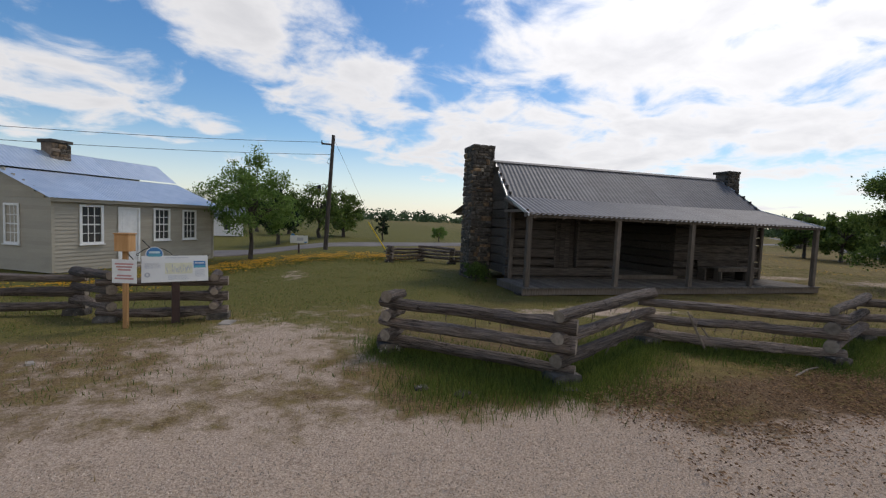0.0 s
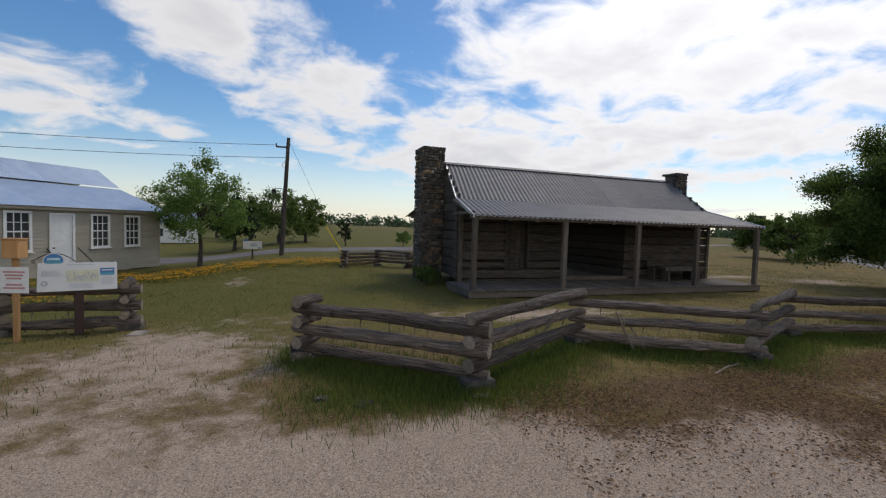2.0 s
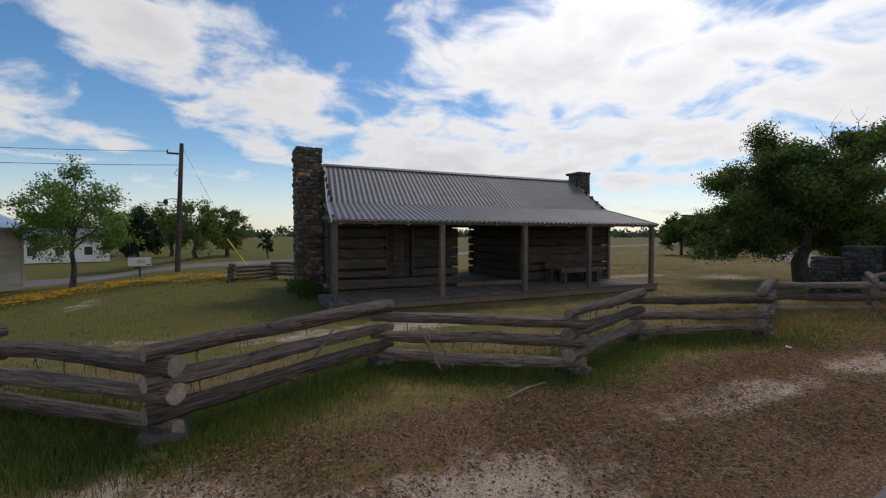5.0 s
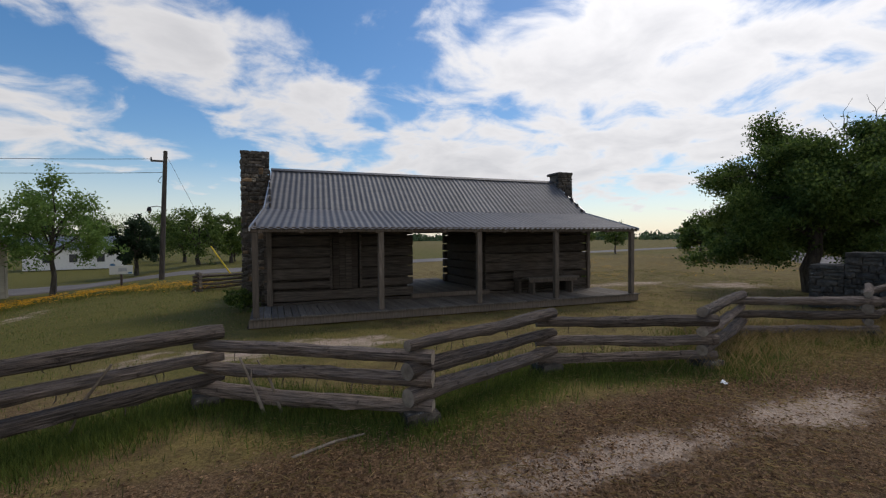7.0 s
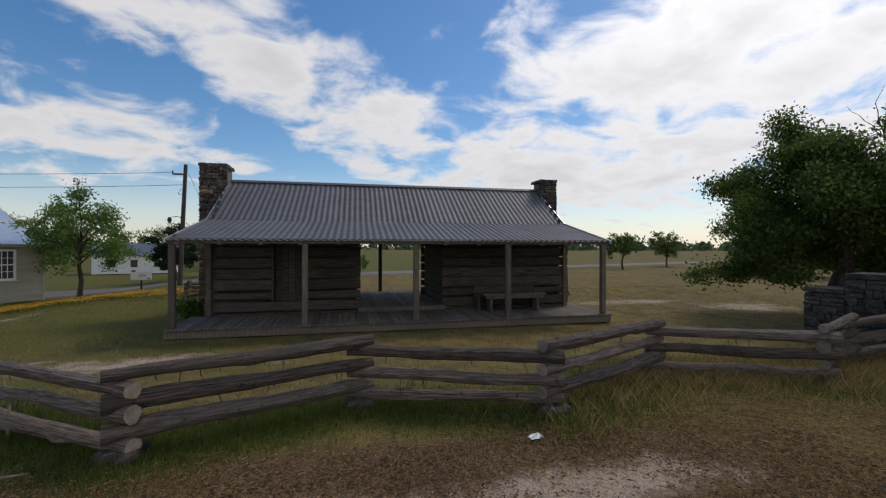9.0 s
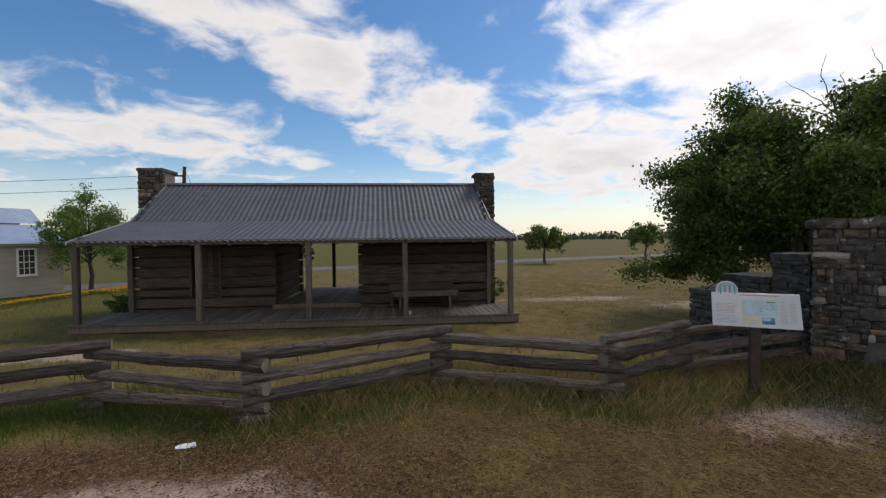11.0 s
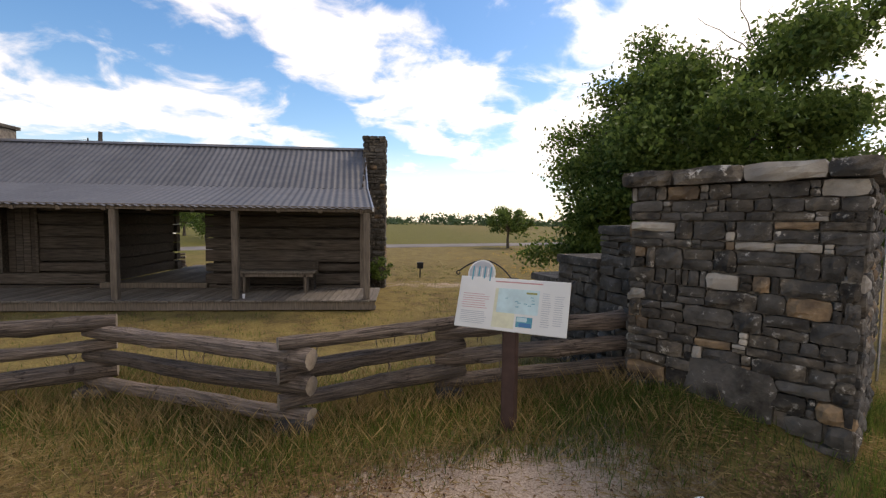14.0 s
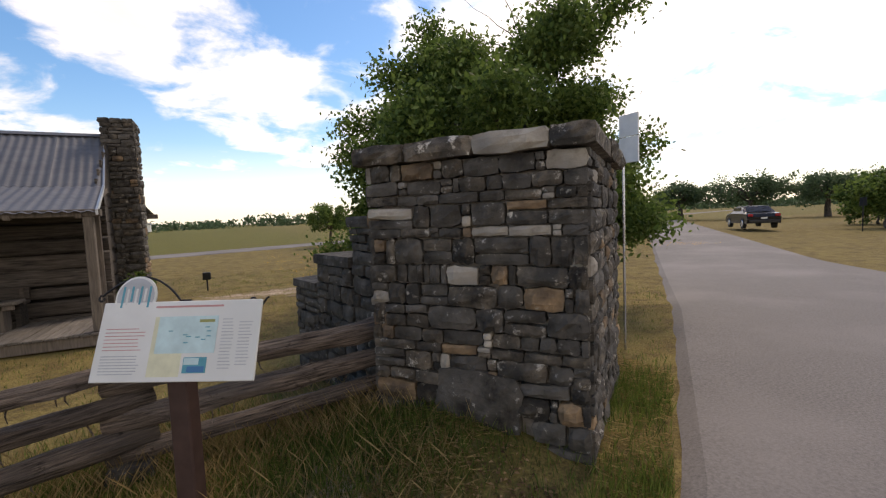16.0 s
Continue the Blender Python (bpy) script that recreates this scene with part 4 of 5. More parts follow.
def interpretive_sign(o, normal, base_z, bottom, label, kind):
    """A tilted panel on a brown post; its face looks along normal in plan. kind picks the print."""
    rnd = random.Random(kind)
    nx, ny = Vector(normal).normalized()
    m = frame_at(o, (-ny, nx), base_z)
    s = thing("information_sign", m, label, "sign", "information signs")
    part("sign_post", box((-0.055, 0.02, -0.1), (0.055, 0.12, bottom + 0.12), 0.008), M_BROWN, s, "brown square metal post")
    W, Hh = 1.06, 0.50
    size = Matrix.Scale(0.84, 4)
    tilt = Matrix.Translation((-W * 0.42, -0.03, bottom)) @ Matrix.Rotation(radians(-22), 4, "X") @ size
    face = part("panel", box((0, 0, 0), (W, 0.018, Hh), 0.004), M_BOARD, s, "white printed panel with faded text and pictures")
    face.matrix_local = tilt
    med = part("medallion", disc(0.125), M_BLUE if kind == 1 else M_INK, face, "round picture at the panel's corner")
    med.matrix_local = Matrix.Translation((0.20, 0.008, Hh + 0.035))
    ring = part("medallion_rim", disc(0.14, thick=0.010), M_BOARD, face)
    ring.matrix_local = Matrix.Translation((0.20, 0.012, Hh + 0.035))
    if kind == 1:
        flat(med, "picture_band", -0.10, -0.05, 0.10, 0.0, 0.007, M_TEAL)
        flat(med, "picture_band", -0.085, 0.01, 0.085, 0.05, 0.007, M_AQUA)
    else:
        for k in range(7):
            x = -0.09 + 0.03 * k
            flat(med, "picture_band", x, -0.07 + 0.02 * (k % 3), x + 0.014, 0.07 - 0.015 * (k % 2), 0.007, M_BOARD if k % 2 else M_TEAL)

    def lines(x0, x1, z1, n, material, dz=0.018, h=0.006):
        for k in range(n):
            flat(face, "text_line", x0, z1 - dz * k - h, x1 - rnd.uniform(0, 0.2) * (x1 - x0), z1 - dz * k, 0.0005, material)

    if kind == 1:
        lines(0.37, 0.75, 0.465, 1, M_INK, h=0.014)
        flat(face, "engraving", 0.36, 0.15, 0.80, 0.36, 0.0005, M_CREAM, "sepia engraving of a meeting")
        for k in range(26):
            x, z = rnd.uniform(0.38, 0.77), rnd.uniform(0.17, 0.27)
            flat(face, "engraved_figure", x, z, x + 0.014, z + rnd.uniform(0.03, 0.07), 0.0022, M_INK)
        flat(face, "photo", 0.82, 0.26, 1.02, 0.39, 0.0005, M_BLUE, "blue landscape photograph")
        flat(face, "photo_land", 0.82, 0.26, 1.02, 0.30, 0.0022, M_TEAL)
        flat(face, "photo_cloud", 0.84, 0.34, 1.0, 0.36, 0.0022, M_BOARD)
        lines(0.05, 0.32, 0.36, 6, M_INK)
        lines(0.84, 1.02, 0.22, 8, M_INK)
        lines(0.40, 0.78, 0.12, 5, M_INK)
        bd = part("badge", disc(0.045, thick=0.003), M_INK, face)
        bd.matrix_local = Matrix.Translation((0.09, -0.001, 0.14))
        flat(face, "badge_mark", 0.075, 0.12, 0.105, 0.16, 0.0035, M_BOARD)
    else:
        lines(0.36, 0.92, 0.47, 1, M_RED, h=0.012)
        flat(face, "map_field", 0.37, 0.03, 0.58, 0.40, 0.0005, M_CREAM, "pale map of the townsite")
        flat(face, "map_field", 0.40, 0.17, 0.79, 0.40, 0.0022, M_AQUA)
        flat(face, "map_title", 0.67, 0.36, 0.77, 0.378, 0.004, M_OLIVE)
        flat(face, "map_picture", 0.60, 0.05, 0.75, 0.145, 0.0022, M_TEAL)
        flat(face, "map_picture", 0.63, 0.055, 0.74, 0.09, 0.004, M_BLUE)
        flat(face, "map_picture", 0.605, 0.10, 0.70, 0.14, 0.004, M_AQUA)
        lines(0.05, 0.32, 0.33, 7, M_RED, 0.022, 0.005)
        lines(0.05, 0.32, 0.16, 7, M_INK)
        lines(0.82, 0.90, 0.38, 16, M_INK, 0.02)
        lines(0.93, 1.02, 0.36, 14, M_INK, 0.02)
        for k in range(9):
            x = rnd.uniform(0.42, 0.75)
            z = rnd.uniform(0.2, 0.34)
            flat(face, "map_mark", x, z, x + 0.03, z + 0.006, 0.004, M_TEAL)
    # scrolled iron strap over the panel
    pts = []
    for k in range(26):
        t = k / 25
        pts.append((-0.05 + 0.62 * t, 0.03, Hh + 0.01 + 0.165 * math.sin(math.pi * min(1, t * 1.08 + 0.06)) ** 0.8))
    for k in range(10):
        a = 0.6 + k * 0.5
        pts.insert(0, (-0.05 - 0.028 * math.sin(a) * (1 - k / 14), 0.03, Hh + 0.035 + 0.028 * math.cos(a) * (1 - k / 14)))
    part("iron_scroll", tube(pts, [0.007] * len(pts), 6), M_IRON, face, "black iron scroll bracket")
    pts = [(W - 0.1 + 0.13 * t / 8, 0.03, Hh - 0.01 + 0.03 * math.sin(t)) for t in range(9)]
    part("iron_scroll", tube(pts, [0.006] * len(pts), 6), M_IRON, face)
    return s


interpretive_sign((1.36, -5.66), (-0.50, -0.865), 0.0, 0.86, "faded white interpretive panel on brown post beside rail fence", 2)
interpretive_sign((-17.1, -2.2), (0.30, -0.95), -0.03, 0.60, "white interpretive panel with engraving on a brown post", 1)


def small_sign():
    s = thing("roadside_panel", pose(-15.75, 13.3, ground_z(-15.75, 13.3), 0, 0, 8), "small white interpretive panel on a dark post in the meadow", "sign")
    part("sign_post", box((-0.04, 0.0, -0.05), (0.04, 0.06, 0.62), 0.004), M_BROWN, s)
    p = part("panel", box((-0.42, -0.02, 0.5), (0.42, 0.0, 0.88), 0.004, Matrix.Translation((0, 0, 0))), M_BOARD, s)
    flat(p, "picture", -0.1, 0.62, 0.2, 0.78, 0.0215, M_INK)
    flat(p, "picture", 0.24, 0.52, 0.38, 0.58, 0.0215, M_BLUE)
    md = part("medallion", disc(0.1), M_BLUE, p)
    md.matrix_local = Matrix.Translation((-0.3, -0.012, 0.88))


small_sign()


def stake_box():
    z = ground_z(-17.65, -2.55)
    s = thing("notice_stake", pose(-17.65, -2.55, z, 0, 0, -14), "raw wooden stake with box and white notice", "sign")
    part("stake", box((-0.035, -0.02, -0.1), (0.035, 0.02, 1.2), 0.004), M_WOOD, s)
    bx = part("donation_box", box((-0.10, -0.09, 1.12), (0.10, 0.07, 1.36), 0.005), M_WOOD, s, "small brown wooden box")
    part("box_lid", box((-0.11, -0.10, 1.361), (0.11, 0.08, 1.38), 0.003), M_WOOD, bx)
    p = part("notice", box((-0.17, -0.030, 0.66), (0.17, -0.022, 1.0), 0.0), M_WHITE, s, "white notice with red lines of print")
    for k, w in enumerate((0.13, 0.11, 0.09, 0.0, 0.10, 0.13)):
        if w:
            flat(p, "text_line", -w, 0.925 - 0.042 * k, w, 0.948 - 0.042 * k, 0.031, M_RED)


stake_box()

# ---- clapboard house ----


def build_house():
    A, Hh = (-23.16, 7.37), 2.44
    m = frame_at(A, (0.507, 0.862), -0.57) @ Matrix.Diagonal((1.127, 1, 1, 1))
    h = thing("clapboard_house", m, "beige clapboard house with white windows and pale metal roof", "house")
    Ln, W = 6.15, 6.0
    fw = part("wall", box((0, 0.03, 0), (Ln, 0.12, Hh), 0.0), M_SIDING, h, "long clapboard side wall")
    gw = part("wall", box((0.0, 0.121, 0), (0.09, W, Hh), 0.0), M_SIDING, h, "clapboard gable wall")
    part("wall", box((Ln - 0.09, 0.121, 0), (Ln, W, Hh), 0.0), M_SIDING, h)
    part("wall", box((0.091, W - 0.09, 0), (Ln - 0.091, W, Hh), 0.0), M_SIDING, h)
    wins = ((0.82, 1.40, 0.98, 2.20), (3.37, 3.92, 1.02, 2.18), (4.64, 5.16, 1.02, 2.16))
    door = (2.04, 2.68, 0.14, 2.16)
    holes = [(a - 0.08, b + 0.08, c - 0.08, d + 0.08) for a, b, c, d in wins] + [(door[0] - 0.08, door[1] + 0.08, -1, door[3] + 0.08)]
    n = 19
    bh = Hh / n
    for k in range(n):
        z0, z1 = bh * k, bh * (k + 1)
        segs = [(0.0, Ln)]
        for a, b, c, d in holes:
            if z1 > c + 0.02 and z0 < d - 0.02:
                segs = [s for x0, x1 in segs for s in ((x0, min(x1, a)), (max(x0, b), x1)) if s[1] - s[0] > 0.02]
        for x0, x1 in segs:
            bm = box((x0, 0.0, z0), (x1, 0.03, z1 + 0.012))
            for v in bm.verts:
                if v.co.z > z1 and v.co.y < 0.015:
                    v.co.y = 0.02
            part("clapboard", bm, M_SIDING, fw)
        bm = box((-0.03, 0.0, z0), (0.0, W, z1 + 0.012))
        for v in bm.verts:
            if v.co.z > z1 and v.co.x < -0.015:
                v.co.x = -0.01
        part("clapboard", bm, M_SIDING, gw)
    # gable above
    for k in range(9):
        z0 = Hh + 0.19 * k
        ya, yb = 0.3 + k * 0.43, W - 0.2 - k * 0.18
        part("gable_clapboard", box((-0.03, ya, z0), (0.0, yb, z0 + 0.2)), M_SIDING, gw)
    for xx in (-0.035, Ln - 0.06):
        part("corner_board", box((xx, -0.012, 0), (xx + 0.09, 0.0, Hh)), M_SIDING, h)

    def window(a, b, c, d, mm, parent):
        w = part("window", box((a - 0.08, -0.03, c - 0.08), (b + 0.08, -0.005, c), 0.003, mm), M_WHITE, parent, "white six-over-six sash window")
        for lo, hi in (((a - 0.08, -0.03, d), (b + 0.08, -0.005, d + 0.08)), ((a - 0.08, -0.03, c), (a, -0.005, d)), ((b, -0.03, c), (b + 0.08, -0.005, d))):
            part("window_casing", box(lo, hi, 0.003, mm), M_WHITE, w)
        part("window_pane", box((a, 0.02, c), (b, 0.026, d), 0.0, mm), M_GLASS, w)
        for k in range(1, 3):
            x = a + (b - a) * k / 3
            part("muntin", box((x - 0.011, 0.0, c), (x + 0.011, 0.018, d), 0.0, mm), M_WHITE, w)
        for k in range(1, 4):
            z = c + (d - c) * k / 4
            t = 0.022 if k == 2 else 0.011
            part("muntin", box((a, -0.004, z - t), (b, 0.019, z + t), 0.0, mm), M_WHITE, w)
        part("window_sill", box((a - 0.11, -0.07, c - 0.11), (b + 0.11, -0.005, c - 0.082), 0.003, mm), M_WHITE, w)

    for q in wins:
        window(*q, Matrix(), h)
    window(1.2, 1.75, 0.95, 2.15, Matrix.Translation((-0.03, 3.2, 0)) @ Matrix.Rotation(-math.pi / 2, 4, "Z"), h)
    d = part("door", box((door[0], 0.0, door[2]), (door[1], 0.028, door[3]), 0.003), M_WHITE, h, "closed white panelled door")
    for k in range(2):
        part("door_panel", box((door[0] + 0.08, -0.006, door[2] + 0.12 + 0.98 * k), (door[1] - 0.08, -0.001, door[2] + 0.95 + 0.98 * k), 0.002), M_WHITE, d)
    part("door_knob", tube([(door[0] + 0.05, -0.05, 1.0), (door[0] + 0.05, 0.0, 1.0)], [0.025, 0.02], 8), M_IRON, d)
    for lo, hi in (((door[0] - 0.08, -0.03, door[2]), (door[0], -0.005, door[3])), ((door[1], -0.03, door[2]), (door[1] + 0.08, -0.005, door[3])), ((door[0] - 0.08, -0.03, door[3]), (door[1] + 0.08, -0.005, door[3] + 0.08))):
        part("door_casing", box(lo, hi, 0.003), M_WHITE, h)
    rnd = random.Random(5)
    for k in range(2):
        part("door_step", box((door[0] - 0.15, -0.42 - 0.3 * k, -0.2), (door[1] + 0.15, -0.12 - 0.3 * k, 0.06 - 0.12 * k), 0.01), M_STONE_PALE, h)
    for xx in (door[0] - 0.16, door[1] + 0.16):
        part("handrail", tube([(xx, -0.02, 0.98), (xx, -0.5, 0.62), (xx, -0.95, 0.22), (xx, -0.96, -0.2)], [0.016] * 4, 8), M_IRON, h, "thin black iron handrail")
    for xx in (0.15, 1.6, 3.1, 4.5, 5.8):
        part("pier_stone", stone_block_at((xx, 0.05, -0.22), 0.4, 0.21, 0.4, rnd), M_STONE_PALE, h)
    for yy in (1.5, 3.4, 5.2):
        part("pier_stone", stone_block_at((0.0, yy, -0.22), 0.4, 0.21, 0.4, rnd), M_STONE, h)
    part("floor_joist", box((0.1, 0.5, -0.16), (Ln - 0.1, W - 0.2, -0.01), 0.0), M_LOG, h)
    # roof
    e, bk, rg = (-0.22, Hh + 0.02), (2.35, Hh + 0.98), (3.55, Hh + 1.85)
    for lo, hi in zip(np.linspace(-0.2, Ln + 0.2, 8)[:-1], np.linspace(-0.2, Ln + 0.2, 8)[1:]):
        for a, b in ((e, bk), ((bk[0], bk[1] + 0.06), rg), ((W + 0.25, Hh + 0.1), rg)):
            v, f = corrugated(lo, hi, a, b, 2, 0.12, 0.008)
            mesh_object("roof_sheet", v, f, M_PALEMETAL, h, smooth=True)
    part("eave_board", box((-0.15, -0.14, Hh - 0.10), (Ln + 0.15, -0.11, Hh + 0.02)), M_SIDING, h)
    ch = part("chimney", box((1.95, 3.15, Hh + 1.3), (2.5, 3.75, Hh + 2.25), 0.02), M_BRICK, h, "squat weathered stone chimney")
    stone_face(ch, Matrix.Translation((1.92, 3.1, Hh + 1.35)), 0.6, 0.8, rnd, (0.12, 0.18), (0.16, 0.3), 0.08, materials=[M_BRICK, M_STONE_TAN, M_STONE])
    stone_face(ch, Matrix.Translation((2.52, 3.1, Hh + 1.35)) @ Matrix.Rotation(math.pi / 2, 4, "Z"), 0.66, 0.8, rnd, (0.12, 0.18), (0.16, 0.3), 0.08, materials=[M_BRICK, M_STONE_TAN, M_STONE])
    part("chimney_cap", box((1.87, 3.05, Hh + 2.18), (2.58, 3.83, Hh + 2.30), 0.02), M_STONE_DARK, ch)


build_house()

# ---- pole, wires ----


def build_pole():
    bx, by = -14.45, 14.3
    zg = ground_z(bx, by)
    p = thing("utility_pole", pose(bx, by, zg), "dark creosoted wooden utility pole with wires and a lamp arm", "utility pole")
    top = Vector((0.28, 0.0, 6.0))
    part("pole", tube([(0, 0, -0.2), top * 0.5, top], [0.12, 0.105, 0.085], 12), M_POLE, p)
    part("crossarm", box((-0.32, -0.04, 5.48), (0.30, 0.04, 5.56), 0.006), M_POLE, p)
    for x, z in ((-0.3, 5.57), (0.26, 5.76), (0.2, 4.9), (0.3, 5.1)):
        part("insulator", tube([(x, 0, z), (x, 0, z + 0.12)], [0.035, 0.025], 8), M_IRON, p)
    part("cable_loop", tube([(0.12 - 0.14 * math.sin(t * 0.6), -0.1, 4.8 - 0.12 * t + 0.012 * t * t) for t in range(6)], [0.012] * 6, 5), M_IRON, p)
    part("lamp_arm", tube([(0.18, 0, 3.35), (-0.1, -0.1, 3.42), (-0.38, -0.2, 3.36)], [0.018] * 3, 6), M_IRON, p)
    lamp_ = part("lamp_head", tube([(-0.38, -0.2, 3.18), (-0.38, -0.2, 3.30), (-0.38, -0.2, 3.38)], [0.10, 0.09, 0.04], 10), M_IRON, p)
    part("lamp_glass", tube([(-0.38, -0.2, 3.08), (-0.38, -0.2, 3.18)], [0.05, 0.08], 10), M_CHROME, lamp_)
    part("guy_guard", tube([(3.05, -0.9, 0.15), (2.15, -0.62, 1.55)], [0.035, 0.03], 8), M_YELLOW, p, "yellow plastic guard on the guy wire")
    part("guy_wire", tube([(3.05, -0.9, 0.0), tuple(top * 0.98)], [0.007, 0.007], 5), M_IRON, p)
    part("anchor_plate", box((2.95, -1.0, -0.02), (3.15, -0.8, 0.06), 0.01), M_IRON, p)
    for a, b in (((-0.3, 0, 5.6), (-34, -8, 5.1)), ((0.2, 0, 5.0), (-34, -9, 4.6))):
        pts = []
        for k in range(21):
            t = k / 20
            q = Vector(a).lerp(Vector(b), t)
            q.z -= 2.2 * 4 * t * (1 - t) * 0.35
            pts.append(q)
        part("wire", tube(pts, [0.011] * 21, 5), M_IRON, p)


build_pole()

# ---- trees and plants ----


def leaves_mesh(centres, count, spread, size, rnd, aspect=0.55, clump=0.45):
    """Loose leaves, four corners each, in clumps about the centres."""
    c = np.array(centres)
    idx = rnd.integers(0, len(c), count)
    pos = c[idx] + rnd.normal(0, 1, (count, 3)) * spread * np.array([1, 1, 0.7])
    a = rnd.normal(0, 1, (count, 3))
    a /= np.linalg.norm(a, axis=1)[:, None]
    b = rnd.normal(0, 1, (count, 3))
    b -= (a * b).sum(1)[:, None] * a
    b /= np.linalg.norm(b, axis=1)[:, None]
    s = size * rnd.uniform(0.6, 1.4, count)[:, None]
    v = np.stack([pos - a * s, pos - b * s * aspect, pos + a * s, pos + b * s * aspect], 1).reshape(-1, 3)
    f = np.arange(count * 4).reshape(-1, 4)
    return v.tolist(), f.tolist()


def leafy_tree(name, o, height, radius, trunk_h, leaves, size, material, seed, label, squash=0.8, trunk_r=None, bare=0.0, group="trees", category="tree", drop=0.0):
    rnd, nr = random.Random(seed), np.random.default_rng(seed)
    z = ground_z(o[0], o[1])
    t = thing(name, pose(o[0], o[1], z - 0.03), label, category, group)
    r0 = trunk_r or height * 0.03
    wood = tube([(0, 0, 0), (0.03 * height * rnd.uniform(-1, 1), 0.02 * height, trunk_h * 0.6), (0, 0, trunk_h), (0.02 * height, 0, height * 0.6)], [r0 * 1.3, r0, r0 * 0.85, r0 * 0.4], 9)
    part("trunk", wood, M_BARK, t)
    centres = []
    cz, hz = (trunk_h - drop + height) / 2, (height - trunk_h + drop) / 2
    n = 11 + int(height * 1.6)
    for k in range(n):
        az = k * 2.39996 + rnd.uniform(-0.4, 0.4)
        u = (k + 0.5) / n
        el = math.asin(max(-1, min(1, -0.75 + 1.7 * u)))
        rr = rnd.uniform(0.62, 1.0) * (0.82 + 0.32 * noise.noise(Vector((az, u * 3, seed))))
        end = Vector((radius * rr * math.cos(el) * math.cos(az), radius * rr * math.cos(el) * math.sin(az), cz + hz * rr * math.sin(el)))
        start = Vector((0, 0, trunk_h + (height * 0.55 - trunk_h) * rnd.uniform(0.0, 0.9)))
        mid = start.lerp(end, 0.5) + Vector((rnd.uniform(-.1, .1), rnd.uniform(-.1, .1), 0.12)) * radius
        limbs = bmesh.new()
        tube([start, mid, end], [r0 * 0.42, r0 * 0.24, r0 * 0.07], 6, limbs)
        for _ in range(5):
            q = end + Vector((rnd.gauss(0, 1), rnd.gauss(0, 1), rnd.gauss(0, 0.75))) * radius * 0.17
            tube([mid.lerp(end, 0.6), q], [r0 * 0.1, r0 * 0.03], 4, limbs) if height > 4.5 else None
            centres += [tuple(q), tuple(q.lerp(end, 0.5))]
        part("limb", limbs, M_BARK, t)
        for _ in range(2):
            centres.append(tuple(start.lerp(end, rnd.uniform(0.45, 0.85)) + Vector((rnd.gauss(0, 1), rnd.gauss(0, 1), rnd.gauss(0, 1))) * radius * 0.1))
    v, f = leaves_mesh(centres, leaves, radius * 0.075, size, nr)
    mesh_object("crown", v, f, material, t)
    if bare:
        tw = bmesh.new()
        for k in range(8):
            a = rnd.uniform(0, 6.28)
            p = Vector((0.9 + math.cos(a) * radius * 0.12, -0.6 + math.sin(a) * radius * 0.15, height * 0.8))
            pts, q = [p], p
            d = Vector((math.cos(a) * 0.6, math.sin(a) * 0.6, 1.0)).normalized()
            for _ in range(6):
                d = (d + Vector((rnd.uniform(-.5, .5), rnd.uniform(-.5, .5), rnd.uniform(-.35, .25)))).normalized()
                q = q + d * 0.26
                pts.append(q)
            tube(pts, [0.016 - 0.002 * i for i in range(7)], 4, tw)
        part("bare_bough", tw, M_BARK, t)
    return t


leafy_tree("oak_tree", (6.35, -0.95), 5.9, 3.05, 1.3, 150000, 0.046, M_OAK, 3, "large dark live oak with dense drooping crown behind the stone block", drop=1.35, trunk_r=0.24, bare=1.0)
leafy_tree("young_tree", (-17.9, 12.6), 5.0, 2.2, 1.4, 15000, 0.055, M_LIME, 5, "young broadleaf tree in fresh green leaf beside the house", trunk_r=0.09, drop=0.6)
leafy_tree("meadow_tree", (8.0, 22.0), 3.2, 1.75, 1.1, 7000, 0.07, M_OAK, 7, "small round dark green tree alone in the meadow", trunk_r=0.09, drop=0.3)
leafy_tree("meadow_tree", (17.5, 24.5), 3.6, 1.6, 1.0, 5000, 0.07, M_OAK, 8, "small round tree in the dry meadow", trunk_r=0.08, drop=0.4)
leafy_tree("meadow_tree", (24.5, 27.5), 3.6, 1.7, 0.9, 4500, 0.08, M_OAK, 9, "small tree farther out in the meadow", trunk_r=0.08, drop=0.4)
for i, (x, y, hh, r) in enumerate(((20.5, 12.0, 3.6, 1.9), (23.5, 13.0, 3.3, 1.9), (22.0, 15.5, 3.7, 2.0))):
    leafy_tree("oak_tree", (x, y), hh, r, 1.0, 7000, 0.10, M_OAK, 20 + i, "dark live oak of a distant clump", drop=0.8, group="distant oaks")
for i, (x, y, hh, r) in enumerate(((-17.4, 22.5, 3.9, 1.7), (-14.6, 27.0, 4.6, 2.6), (-21.5, 47, 6.0, 3.8), (-44, 52, 6.5, 4.2), (-52, 44, 6.0, 4.0), (-12.6, 29.0, 4.2, 1.8), (-29, 54, 6.0, 3.4), (-17.6, 40, 5.0, 3.0))):
    leafy_tree("oak_tree", (x, y), hh, r, 0.9, 6500, 0.09, M_OAK if i else M_CEDAR, 30 + i, "dark oak standing beyond the road" if i else "very dark cedar beyond the road", drop=0.8, group="trees beyond the road")
